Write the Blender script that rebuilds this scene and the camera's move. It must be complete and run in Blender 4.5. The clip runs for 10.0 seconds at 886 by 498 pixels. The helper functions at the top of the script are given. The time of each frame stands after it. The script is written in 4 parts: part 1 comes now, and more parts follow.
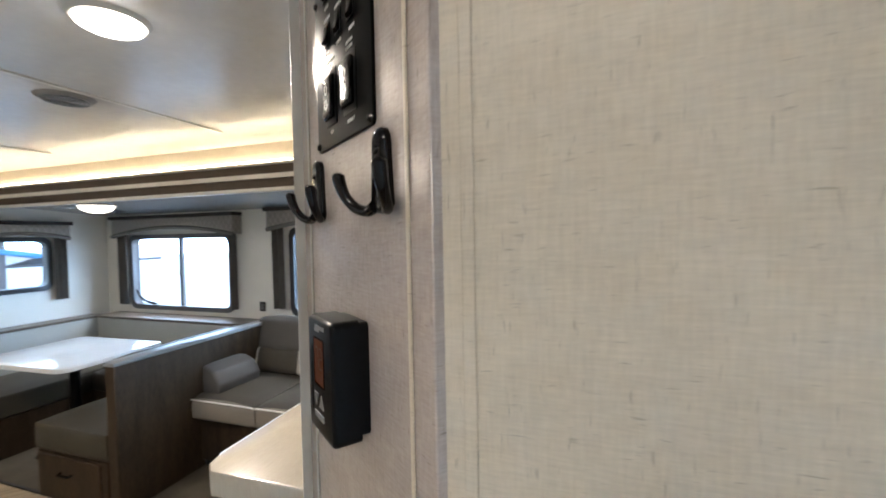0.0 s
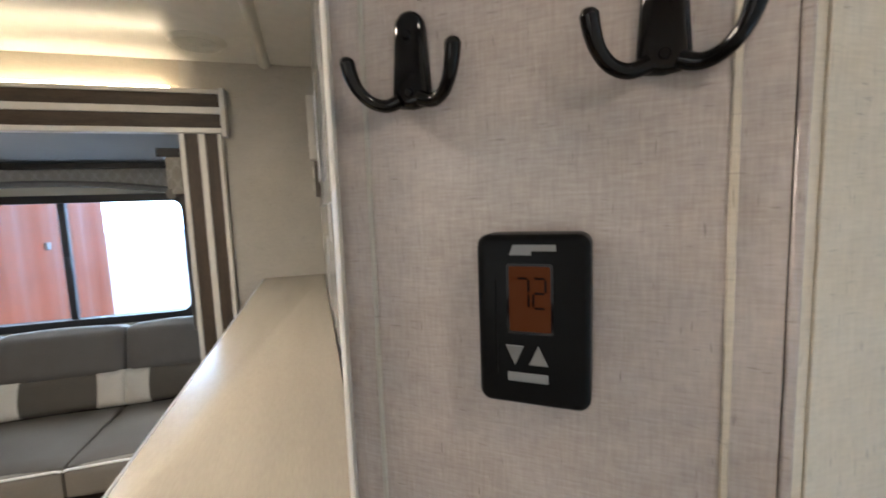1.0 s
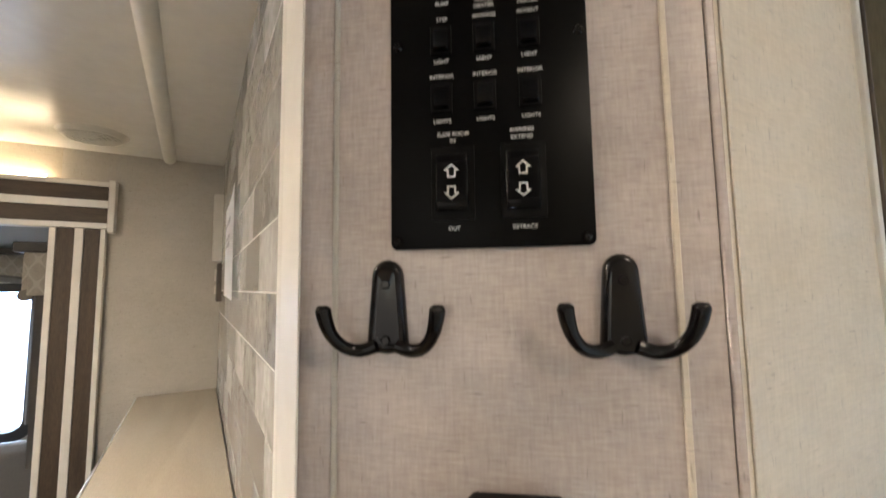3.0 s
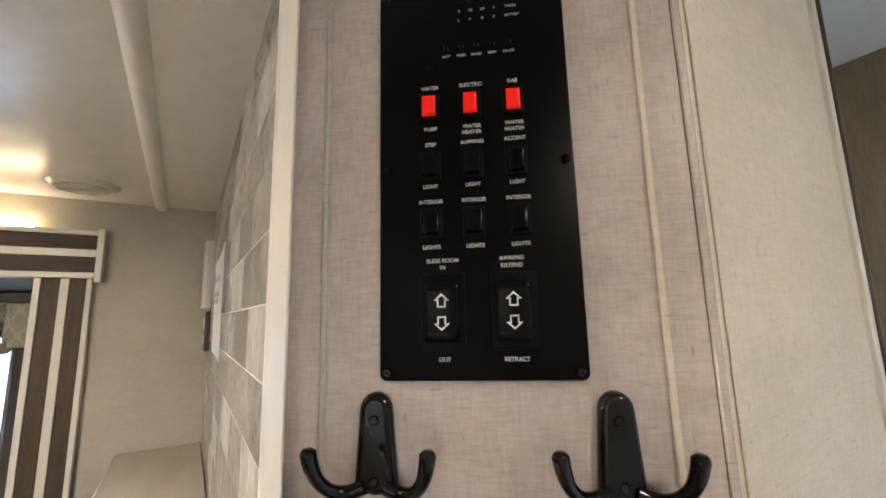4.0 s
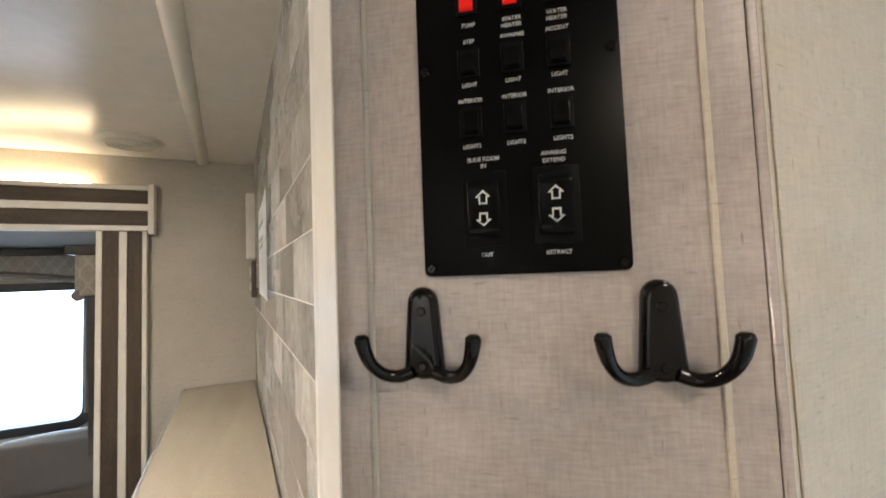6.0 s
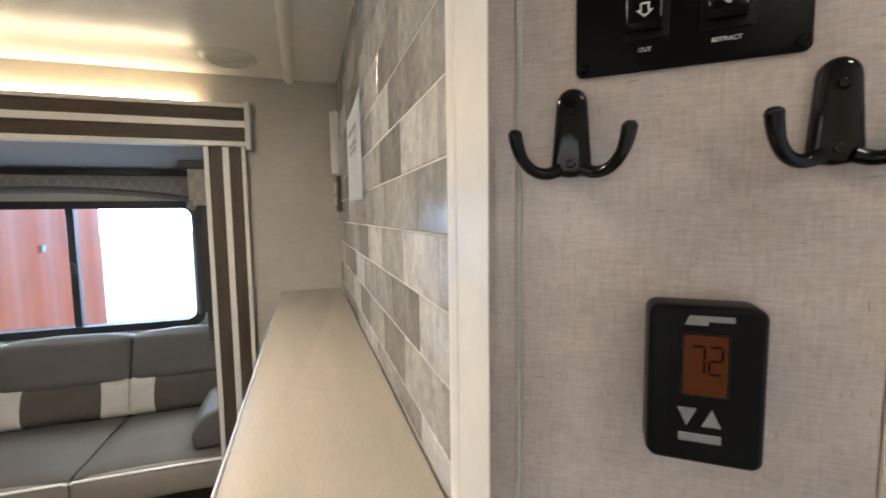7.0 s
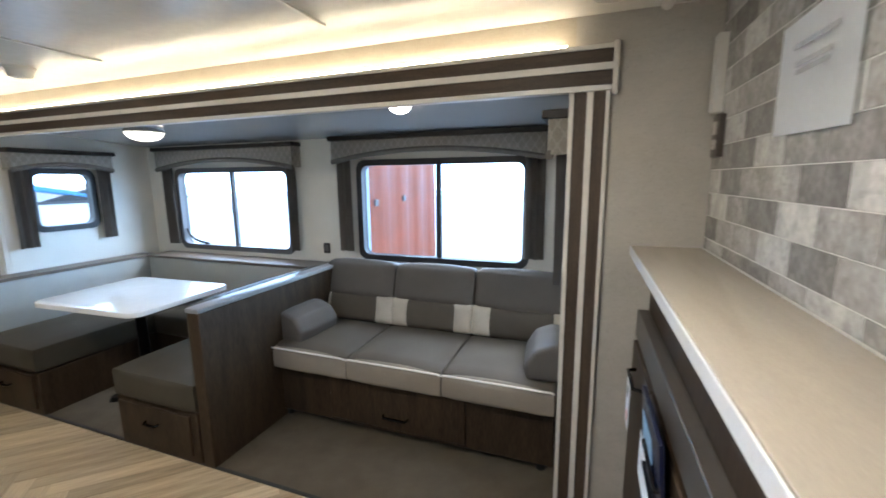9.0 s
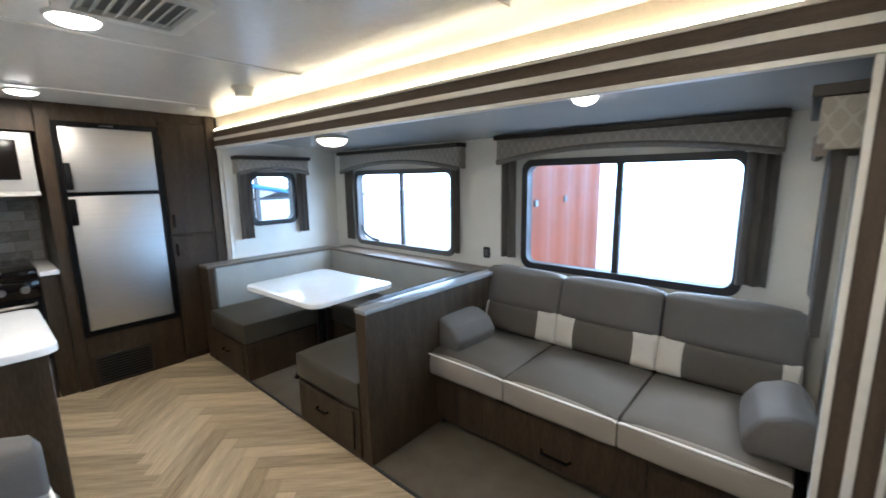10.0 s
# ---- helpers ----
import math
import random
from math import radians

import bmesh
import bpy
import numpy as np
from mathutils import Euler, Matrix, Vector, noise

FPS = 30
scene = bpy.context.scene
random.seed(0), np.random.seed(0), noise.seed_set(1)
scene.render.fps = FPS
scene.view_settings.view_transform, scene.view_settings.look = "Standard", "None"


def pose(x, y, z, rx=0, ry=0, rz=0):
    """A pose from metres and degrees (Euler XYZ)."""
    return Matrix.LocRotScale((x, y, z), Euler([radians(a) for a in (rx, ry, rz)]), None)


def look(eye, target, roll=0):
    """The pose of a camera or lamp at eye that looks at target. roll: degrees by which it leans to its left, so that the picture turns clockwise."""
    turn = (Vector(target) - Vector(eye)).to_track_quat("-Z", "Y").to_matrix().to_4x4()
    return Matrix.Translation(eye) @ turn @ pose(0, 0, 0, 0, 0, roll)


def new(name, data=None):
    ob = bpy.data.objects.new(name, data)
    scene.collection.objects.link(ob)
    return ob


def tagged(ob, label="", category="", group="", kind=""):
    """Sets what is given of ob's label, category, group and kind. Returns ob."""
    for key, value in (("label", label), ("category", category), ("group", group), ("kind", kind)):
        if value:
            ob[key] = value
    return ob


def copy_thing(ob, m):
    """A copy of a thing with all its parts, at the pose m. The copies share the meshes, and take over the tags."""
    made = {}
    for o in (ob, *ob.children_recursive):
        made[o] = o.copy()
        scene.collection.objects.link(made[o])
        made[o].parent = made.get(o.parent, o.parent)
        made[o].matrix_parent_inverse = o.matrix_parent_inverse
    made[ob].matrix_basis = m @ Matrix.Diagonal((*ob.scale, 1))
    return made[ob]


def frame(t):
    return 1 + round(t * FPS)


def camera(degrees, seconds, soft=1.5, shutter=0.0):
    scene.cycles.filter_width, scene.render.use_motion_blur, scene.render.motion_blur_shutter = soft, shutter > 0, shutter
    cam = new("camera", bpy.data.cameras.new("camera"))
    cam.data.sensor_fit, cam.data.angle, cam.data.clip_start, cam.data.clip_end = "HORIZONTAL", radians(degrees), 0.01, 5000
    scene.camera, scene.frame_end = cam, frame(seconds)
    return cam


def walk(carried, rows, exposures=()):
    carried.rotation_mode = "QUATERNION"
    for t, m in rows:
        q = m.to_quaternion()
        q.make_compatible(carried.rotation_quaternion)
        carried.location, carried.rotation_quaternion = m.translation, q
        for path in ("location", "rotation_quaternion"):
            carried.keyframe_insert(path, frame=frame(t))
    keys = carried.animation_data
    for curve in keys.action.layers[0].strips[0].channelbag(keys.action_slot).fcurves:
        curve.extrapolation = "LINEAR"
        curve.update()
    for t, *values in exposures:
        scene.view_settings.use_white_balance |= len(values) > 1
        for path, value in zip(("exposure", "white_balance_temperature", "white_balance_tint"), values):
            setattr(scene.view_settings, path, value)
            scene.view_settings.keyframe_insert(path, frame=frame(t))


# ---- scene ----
cam = camera(94.2, 10.0, soft=1.7, shutter=0.25)
PATH = [
    (0, (0.023, 0.134, 1.495), (-0.61, 2.03, 1.43), -1.1),
    (0.5, (-0.115, 0.18, 1.466), (-0.229, 2.174, 1.355), 0.4),
    (1, (-0.245, 0.205, 1.453), (0.305, 2.117, 1.247), -2.1),
    (1.5, (-0.244, 0.217, 1.429), (0.604, 2.011, 1.176), -2.8),
    (2, (-0.244, 0.22, 1.441), (0.687, 1.978, 1.232), -2.6),
    (2.5, (-0.254, 0.223, 1.471), (0.71, 1.975, 1.442), -1.5),
    (3, (-0.28, 0.22, 1.546), (0.698, 1.955, 1.727), -0.8),
    (3.2, (-0.283, 0.221, 1.567), (0.704, 1.943, 1.811), -0.75),
    (4.3, (-0.278, 0.215, 1.604), (0.722, 1.915, 1.932), -1.5),
    (4.5, (-0.278, 0.215, 1.604), (0.709, 1.922, 1.94), -1.6),
    (5, (-0.276, 0.219, 1.603), (0.694, 1.938, 1.926), -1.9),
    (5.2, (-0.278, 0.218, 1.602), (0.69, 1.944, 1.880), -2.1),
    (6.3, (-0.294, 0.22, 1.541), (0.511, 2.052, 1.571), -2.0),
    (6.5, (-0.305, 0.222, 1.518), (0.449, 2.075, 1.477), -1.8),
    (7, (-0.342, 0.221, 1.487), (0.243, 2.126, 1.322), -0.8),
    (7.5, (-0.395, 0.221, 1.479), (-0.073, 2.186, 1.283), 0.0),
    (8, (-0.472, 0.220, 1.469), (-0.449, 2.204, 1.217), -0.25),
    (8.5, (-0.535, 0.245, 1.45), (-0.848, 2.196, 1.143), -0.2),
    (9, (-0.61, 0.286, 1.445), (-1.291, 2.136, 1.11), -0.5),
    (9.5, (-0.722, 0.395, 1.461), (-1.741, 2.082, 1.123), -0.7),
    (10, (-0.805, 0.46, 1.474), (-2.105, 1.942, 1.135), -0.8),
]
walk(cam, [(t, look(eye, target, roll)) for t, eye, target, roll in PATH],
     [(0.0, 0.63, 6300, 12), (1.0, 0.60, 6350, 12), (2.5, 0.93, 6800, 14), (5.0, 0.94, 6650, 12), (7.0, 0.73, 6450, 12), (8.0, 0.56, 6050, 11), (10.0, 0.76, 5950, 10)])

# ---- world, sun, lights ----
world = bpy.data.worlds.new("world")
scene.world = world
world.use_nodes = True
wn = world.node_tree.nodes
sky = wn.new("ShaderNodeTexSky")
sky.sky_type, sky.sun_disc = "NISHITA", False
sky.sun_elevation, sky.sun_rotation = radians(50), radians(160)
wn["Background"].inputs["Strength"].default_value = 0.15
world.node_tree.links.new(sky.outputs["Color"], wn["Background"].inputs["Color"])
sun = new("sun", bpy.data.lights.new("sun", "SUN"))
sun.data.energy, sun.data.angle, sun.data.color = 5.0, radians(0.5), (1.0, 0.95, 0.88)
sun.matrix_world = look((0, -4, 10), (-1.6, 2, 0))


def area_lamp(name, at, toward, sx, sy, watts, colour):
    lamp = new(name, bpy.data.lights.new(name, "AREA"))
    lamp.data.shape, lamp.data.size, lamp.data.size_y = "RECTANGLE", sx, sy
    lamp.data.energy, lamp.data.color = watts, colour
    lamp.matrix_world = look(at, toward)
    return lamp


DAY = (0.96, 0.98, 1.0)
# daylight falling in from outside, above each slide-out window; one fill lamp added opposite
area_lamp("daylight_fill", (-1.65, 3.75, 2.45), (-1.65, 2.3, 0.7), 1.5, 0.9, 34, (0.86, 0.94, 1.0))
area_lamp("daylight_fill", (-3.55, 3.75, 2.45), (-3.55, 2.3, 0.7), 1.5, 0.9, 32, DAY)
area_lamp("daylight_fill", (-5.15, 2.32, 2.30), (-3.9, 2.3, 0.8), 0.5, 0.5, 12, DAY)
# unseen fill lamp behind the camera, shining through the opening made for it
area_lamp("daylight_fill", (-1.65, -0.70, 1.33), (-1.0, 1.0, 1.15), 1.30, 0.70, 1.6, (1.0, 0.97, 0.93))
area_lamp("daylight_fill", (-0.02, 2.40, 2.30), (-1.2, 2.3, 0.6), 0.4, 0.5, 14, DAY)


# ---- materials ----
def material(name, base, rough=0.6, metal=0.0, var=0.12, scale=6.0, fine=60.0, bump=0.1, stretch=(1, 1, 1), dark=None, rnd=0.0, spec=0.5, crisp=0.5):
    """Procedural surface: two scales of colour variation, fine relief; rnd varies by object."""
    m = bpy.data.materials.new(name)
    m.use_nodes = True
    nt = m.node_tree
    n, link = nt.nodes, nt.links.new
    bs = n["Principled BSDF"]
    bs.inputs["Roughness"].default_value, bs.inputs["Metallic"].default_value = rough, metal
    bs.inputs["Specular IOR Level"].default_value = spec
    co = n.new("ShaderNodeTexCoord")
    mp = n.new("ShaderNodeMapping")
    mp.inputs["Scale"].default_value = stretch
    link(co.outputs["Object"], mp.inputs["Vector"])
    a, b = n.new("ShaderNodeTexNoise"), n.new("ShaderNodeTexNoise")
    a.inputs["Scale"].default_value, b.inputs["Scale"].default_value = scale, fine
    a.inputs["Detail"].default_value, b.inputs["Detail"].default_value = 6, 5
    a.inputs["Roughness"].default_value = crisp
    link(mp.outputs["Vector"], a.inputs["Vector"]), link(mp.outputs["Vector"], b.inputs["Vector"])
    add = n.new("ShaderNodeMath")
    add.operation = "ADD"
    link(a.outputs["Fac"], add.inputs[0]), link(b.outputs["Fac"], add.inputs[1])
    last = add
    if rnd:
        oi = n.new("ShaderNodeObjectInfo")
        r = n.new("ShaderNodeMath")
        r.operation, r.inputs[1].default_value = "MULTIPLY_ADD", rnd
        link(oi.outputs["Random"], r.inputs[0]), link(add.outputs[0], r.inputs[2])
        last = r
    ramp = n.new("ShaderNodeMapRange")
    ramp.inputs["From Min"].default_value, ramp.inputs["From Max"].default_value = 0.72, 1.28 + rnd
    link(last.outputs[0], ramp.inputs["Value"])
    mix = n.new("ShaderNodeMix")
    mix.data_type = "RGBA"
    lo = dark or tuple(c * (1 - var) for c in base)
    hi = tuple(min(1, c * (1 + var * 0.7)) for c in base)
    mix.inputs["A"].default_value, mix.inputs["B"].default_value = (*lo, 1), (*hi, 1)
    link(ramp.outputs["Result"], mix.inputs["Factor"]), link(mix.outputs["Result"], bs.inputs["Base Color"])
    if bump:
        bp = n.new("ShaderNodeBump")
        bp.inputs["Strength"].default_value, bp.inputs["Distance"].default_value = bump, 0.002
        link(b.outputs["Fac"], bp.inputs["Height"]), link(bp.outputs["Normal"], bs.inputs["Normal"])
    return m


def glow(name, colour, strength):
    m = bpy.data.materials.new(name)
    m.use_nodes = True
    bs = m.node_tree.nodes["Principled BSDF"]
    bs.inputs["Base Color"].default_value = (*colour, 1)
    bs.inputs["Emission Color"].default_value, bs.inputs["Emission Strength"].default_value = (*colour, 1), strength
    return m


def linen(name, base, thread, rough=0.55, spec=0.35):
    """Printed linen wallboard: crossing threads, slubs and faint clouds."""
    m = bpy.data.materials.new(name)
    m.use_nodes = True
    nt = m.node_tree
    n, link = nt.nodes, nt.links.new
    bs = n["Principled BSDF"]
    bs.inputs["Roughness"].default_value, bs.inputs["Specular IOR Level"].default_value = rough, spec
    co = n.new("ShaderNodeTexCoord")
    total = None
    for s, weight in (((62, 62, 560), 0.40), ((560, 560, 55), 0.34), ((130, 130, 1000), 0.26), ((260, 260, 90), 0.24), ((24, 24, 60), 0.22), ((7, 7, 9), 0.66)):
        mp = n.new("ShaderNodeMapping")
        mp.inputs["Scale"].default_value = s
        tx = n.new("ShaderNodeTexNoise")
        tx.inputs["Scale"].default_value, tx.inputs["Detail"].default_value = 1.0, 2.5
        link(co.outputs["Object"], mp.inputs["Vector"]), link(mp.outputs["Vector"], tx.inputs["Vector"])
        ml = n.new("ShaderNodeMath")
        ml.operation, ml.inputs[1].default_value = "MULTIPLY_ADD", weight
        link(tx.outputs["Fac"], ml.inputs[0])
        if total:
            link(total.outputs[0], ml.inputs[2])
        else:
            ml.inputs[2].default_value = 0
        total = ml
    mr = n.new("ShaderNodeMapRange")
    mr.inputs["From Min"].default_value, mr.inputs["From Max"].default_value = 0.84, 1.32
    link(total.outputs[0], mr.inputs["Value"])
    mix = n.new("ShaderNodeMix")
    mix.data_type = "RGBA"
    mix.inputs["A"].default_value, mix.inputs["B"].default_value = (*thread, 1), (*base, 1)
    link(mr.outputs["Result"], mix.inputs["Factor"])
    last = mix
    for s in ((75, 75, 520), (480, 480, 70)):        # sparse dark slubs
        mp = n.new("ShaderNodeMapping")
        mp.inputs["Scale"].default_value = s
        tx = n.new("ShaderNodeTexNoise")
        tx.inputs["Scale"].default_value, tx.inputs["Detail"].default_value = 1.0, 1.0
        link(co.outputs["Object"], mp.inputs["Vector"]), link(mp.outputs["Vector"], tx.inputs["Vector"])
        sl = n.new("ShaderNodeMapRange")
        sl.inputs["From Min"].default_value, sl.inputs["From Max"].default_value, sl.inputs["To Max"].default_value = 0.68, 0.80, 0.62
        link(tx.outputs["Fac"], sl.inputs["Value"])
        over = n.new("ShaderNodeMix")
        over.data_type = "RGBA"
        over.inputs["B"].default_value = (*[c * 0.6 for c in thread], 1)
        link(sl.outputs["Result"], over.inputs["Factor"]), link(last.outputs["Result"], over.inputs["A"])
        last = over
    link(last.outputs["Result"], bs.inputs["Base Color"])
    bp = n.new("ShaderNodeBump")
    bp.inputs["Strength"].default_value, bp.inputs["Distance"].default_value = 0.03, 0.001
    link(total.outputs[0], bp.inputs["Height"]), link(bp.outputs["Normal"], bs.inputs["Normal"])
    return m


M_CEIL = material("ceiling_panel", (0.72, 0.70, 0.66), 0.24, var=0.05, fine=30, bump=0.02)
M_WALL = material("wallboard_pale", (0.70, 0.68, 0.62), 0.32, var=0.05, fine=120, bump=0.05)
M_GREYWALL = linen("wallboard_taupe", (0.47, 0.44, 0.39), (0.38, 0.355, 0.31))
# linen base leans pink: red light bounced onto the wall, put into its colour
M_LINEN = linen("wallboard_linen", (0.545, 0.476, 0.436), (0.358, 0.303, 0.277), 0.24, 0.6)
M_CREAM = linen("wallboard_cream", (0.655, 0.578, 0.468), (0.50, 0.435, 0.345), 0.52)
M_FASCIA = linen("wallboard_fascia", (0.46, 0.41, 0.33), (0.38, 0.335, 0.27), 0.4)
M_ESPRESSO = material("espresso_wood", (0.018, 0.014, 0.011), 0.45, spec=0.3, var=0.35, scale=3, fine=40, bump=0.12, stretch=(1.2, 14, 14))
M_WHITE = material("white_trim", (0.64, 0.62, 0.57), 0.35, var=0.06, fine=40, bump=0.03)
M_OAK = material("dark_wood", (0.066, 0.047, 0.033), 0.5, spec=0.3, var=0.35, scale=3, fine=40, bump=0.12, stretch=(14, 14, 1.2))
M_OAKX = material("dark_wood_across", (0.066, 0.047, 0.033), 0.5, spec=0.3, var=0.35, scale=3, fine=40, bump=0.12, stretch=(1.2, 14, 14))
M_CAB = material("cabinet_wood", (0.041, 0.027, 0.016), 0.5, spec=0.22, var=0.5, scale=2.5, fine=22, bump=0.12, stretch=(7, 7, 1.0))
M_LEDGE = material("ledge_laminate", (0.48, 0.43, 0.355), 0.25, spec=0.9, var=0.08, scale=3, fine=60, bump=0.03, stretch=(8, 1, 1))
M_EDGE = material("ledge_edge_band", (0.72, 0.75, 0.78), 0.22, var=0.04, bump=0.02)
M_BLACK = material("black_plastic", (0.004, 0.004, 0.0045), 0.34, spec=0.12, var=0.2, fine=200, bump=0.04)
M_GLOSS = material("black_gloss_metal", (0.003, 0.0022, 0.0022), 0.07, spec=0.32, var=0.2, fine=80, bump=0.02)
M_PANEL = material("black_switch_panel", (0.002, 0.002, 0.002), 0.33, spec=0.08, var=0.2, fine=300, bump=0.03)
M_RUBBER = material("black_window_frame", (0.014, 0.014, 0.016), 0.45, var=0.2, fine=80, bump=0.03)
M_SOFA = material("grey_leatherette", (0.100, 0.091, 0.083), 0.58, spec=0.28, var=0.14, scale=5, fine=240, bump=0.22)
M_SEAT = material("taupe_leatherette", (0.086, 0.075, 0.060), 0.58, spec=0.28, var=0.14, scale=5, fine=240, bump=0.22)
M_BEIGE = material("beige_leatherette", (0.25, 0.222, 0.185), 0.75, spec=0.12, var=0.1, scale=6, fine=240, bump=0.2)
M_CREAMV = material("cream_leatherette", (0.52, 0.48, 0.41), 0.5, var=0.1, scale=6, fine=240, bump=0.2)
M_PIPING = material("white_piping", (0.82, 0.80, 0.75), 0.5, var=0.05, bump=0.05)
M_BENCH = material("dark_vinyl", (0.056, 0.049, 0.036), 0.5, spec=0.25, var=0.15, scale=5, fine=240, bump=0.2)
M_BACKPAD = material("pale_grey_pad", (0.36, 0.37, 0.35), 0.55, var=0.08, scale=6, fine=240, bump=0.2)
M_TABLE = material("white_tabletop", (0.74, 0.74, 0.73), 0.10, var=0.04, fine=30, bump=0.01)
M_CARPET = material("slide_floor_vinyl", (0.094, 0.079, 0.056), 0.75, var=0.25, scale=9, fine=300, bump=0.4)
M_CURTAIN = material("curtain_fabric", (0.165, 0.150, 0.135), 0.9, var=0.16, scale=12, fine=260, bump=0.4, stretch=(6, 6, 1))
M_STEEL = material("brushed_steel", (0.58, 0.57, 0.56), 0.30, 1.0, var=0.06, scale=2, fine=50, bump=0.02, stretch=(1, 1, 30))
M_PLANK = material("floor_plank", (0.62, 0.50, 0.335), 0.38, var=0.2, scale=2.0, fine=6, bump=0.05, stretch=(0.9, 13, 13), dark=(0.20, 0.150, 0.088), rnd=0.58, crisp=0.6)
M_JOINT = material("floor_joint", (0.16, 0.125, 0.09), 0.7, var=0.2, bump=0.05)
M_PAPER = material("paper", (0.82, 0.84, 0.86), 0.7, var=0.03, bump=0.02)
M_INK = material("grey_ink", (0.42, 0.43, 0.45), 0.7, var=0.05, bump=0)
M_RED = material("red_painted_steel", (0.34, 0.085, 0.028), 0.5, var=0.18, scale=2, fine=30, bump=0.05)
# skylight's blue is put into the concrete, so its reflections indoors turn blue
M_PAVE = material("sky_tinted_concrete", (0.56, 0.66, 0.76), 0.8, var=0.12, scale=0.6, fine=12, bump=0.2)
M_LENS = glow("lamp_lens", (1.0, 0.93, 0.82), 14.0)
M_LED = glow("led_strip", (1.0, 0.83, 0.56), 22.0)


# ---- building helpers ----
def box(bm, x0, x1, y0, y1, z0, z1, bevel=0.0, seg=1):
    """A box into bm, with rounded edges where bevel is given."""
    r = bmesh.ops.create_cube(bm, size=1, matrix=Matrix.Translation(((x0 + x1) / 2, (y0 + y1) / 2, (z0 + z1) / 2)) @ Matrix.Diagonal((x1 - x0, y1 - y0, z1 - z0, 1)))
    if bevel:
        edges = list({e for v in r["verts"] for e in v.link_edges})
        bmesh.ops.bevel(bm, geom=edges, offset=bevel, segments=seg, profile=0.5, affect="EDGES")
    return bm


def cyl(bm, m, r0, r1, depth, seg=24):
    bmesh.ops.create_cone(bm, cap_ends=True, segments=seg, radius1=r0, radius2=r1, depth=depth, matrix=m)
    return bm


def slab(bm, outline, thick, m=None, bevel=0.0, seg=2):
    """A plate from an outline of (u, v) pairs: lies in xy, thickness along +z, then moved by m."""
    vs = [bm.verts.new((u, v, 0)) for u, v in outline]
    f = bm.faces.new(vs)
    r = bmesh.ops.extrude_face_region(bm, geom=[f])
    top = [g for g in r["geom"] if isinstance(g, bmesh.types.BMVert)]
    for v in top:
        v.co.z += thick
    allv = vs + top
    bmesh.ops.recalc_face_normals(bm, faces=list({x for v in allv for x in v.link_faces}))
    if bevel:
        tops = [e for e in {e for v in top for e in v.link_edges} if all(w in top for w in e.verts)]
        bmesh.ops.bevel(bm, geom=tops, offset=bevel, segments=seg, profile=0.5, affect="EDGES")
    if m is not None:
        bmesh.ops.transform(bm, matrix=m, verts=bm.verts)
    return bm


def rrect(w, h, r, n=5, cx=0, cy=0):
    """Outline of a rounded rectangle."""
    pts = []
    for k, (sx, sy) in enumerate(((1, 1), (-1, 1), (-1, -1), (1, -1))):
        for i in range(n + 1):
            a = radians(90 * k + 90 * i / n)
            pts.append((cx + sx * (w / 2 - r) + r * math.cos(a), cy + sy * (h / 2 - r) + r * math.sin(a)))
    return pts


def ring(bm, outer, inner, thick):
    """A frame between two outlines with the same number of points; in xy, thickness along +z."""
    n = len(outer)
    lay = [[bm.verts.new((u, v, z)) for u, v in o] for z in (0, thick) for o in (outer, inner)]
    for i in range(n):
        j = (i + 1) % n
        for a, b in ((0, 1), (1, 3), (3, 2), (2, 0)):
            bm.faces.new((lay[a][i], lay[a][j], lay[b][j], lay[b][i]))
    bmesh.ops.recalc_face_normals(bm, faces=bm.faces)
    return bm


def tube(bm, path, radii, seg=12):
    """A round bar along path, with a radius at each point, closed at its ends."""
    path = [Vector(p) for p in path]
    rows = []
    for i, p in enumerate(path):
        d = (path[min(i + 1, len(path) - 1)] - path[max(i - 1, 0)]).normalized()
        side = d.cross(Vector((0.3, 0.2, 0.93))).normalized()
        up = side.cross(d).normalized()
        rows.append([bm.verts.new(p + radii[i] * (math.cos(k * math.tau / seg) * side + math.sin(k * math.tau / seg) * up)) for k in range(seg)])
    for a, b in zip(rows, rows[1:]):
        for k in range(seg):
            bm.faces.new((a[k], a[(k + 1) % seg], b[(k + 1) % seg], b[k]))
    bm.faces.new(rows[0]), bm.faces.new(rows[-1])
    bmesh.ops.recalc_face_normals(bm, faces=bm.faces)
    return bm


def cushion(w, d, h, r=0.03, puff=0.012, n=8, rx=0.0):
    """A stuffed cushion centred on its base: rounded edges and a gently swollen top and front."""
    bm = bmesh.new()
    bmesh.ops.create_cube(bm, size=1)
    bmesh.ops.subdivide_edges(bm, edges=bm.edges[:], cuts=n, use_grid_fill=True)
    for v in bm.verts:
        q = Vector((v.co.x * w, v.co.y * d, v.co.z * h))
        core = Vector([max(-(s / 2 - e), min(s / 2 - e, c)) for c, s, e in zip(q, (w, d, h), (rx or r, r, r))])
        off = q - core
        flat = (rx or r) / r
        off.x /= flat
        if off.length > 1e-6:
            lim = max(abs(c) for c in off)
            off = off.normalized() * lim
            q = core + Vector((off.x * flat, off.y, off.z))
        ux, uy, uz = (2 * v.co.x) ** 2, (2 * v.co.y) ** 2, (2 * v.co.z) ** 2
        q.z += puff * (1 - ux) * (1 - uy) * (1 if v.co.z > 0 else 0) * 1.4
        q.y += puff * (1 - ux) * (1 - uz) * (-1 if v.co.y < 0 else 0)
        wob = noise.noise(Vector((q.x * 7, q.y * 7, q.z * 7))) * puff * 0.25
        q.z += wob
        v.co = q + Vector((0, 0, h / 2))
    return bm


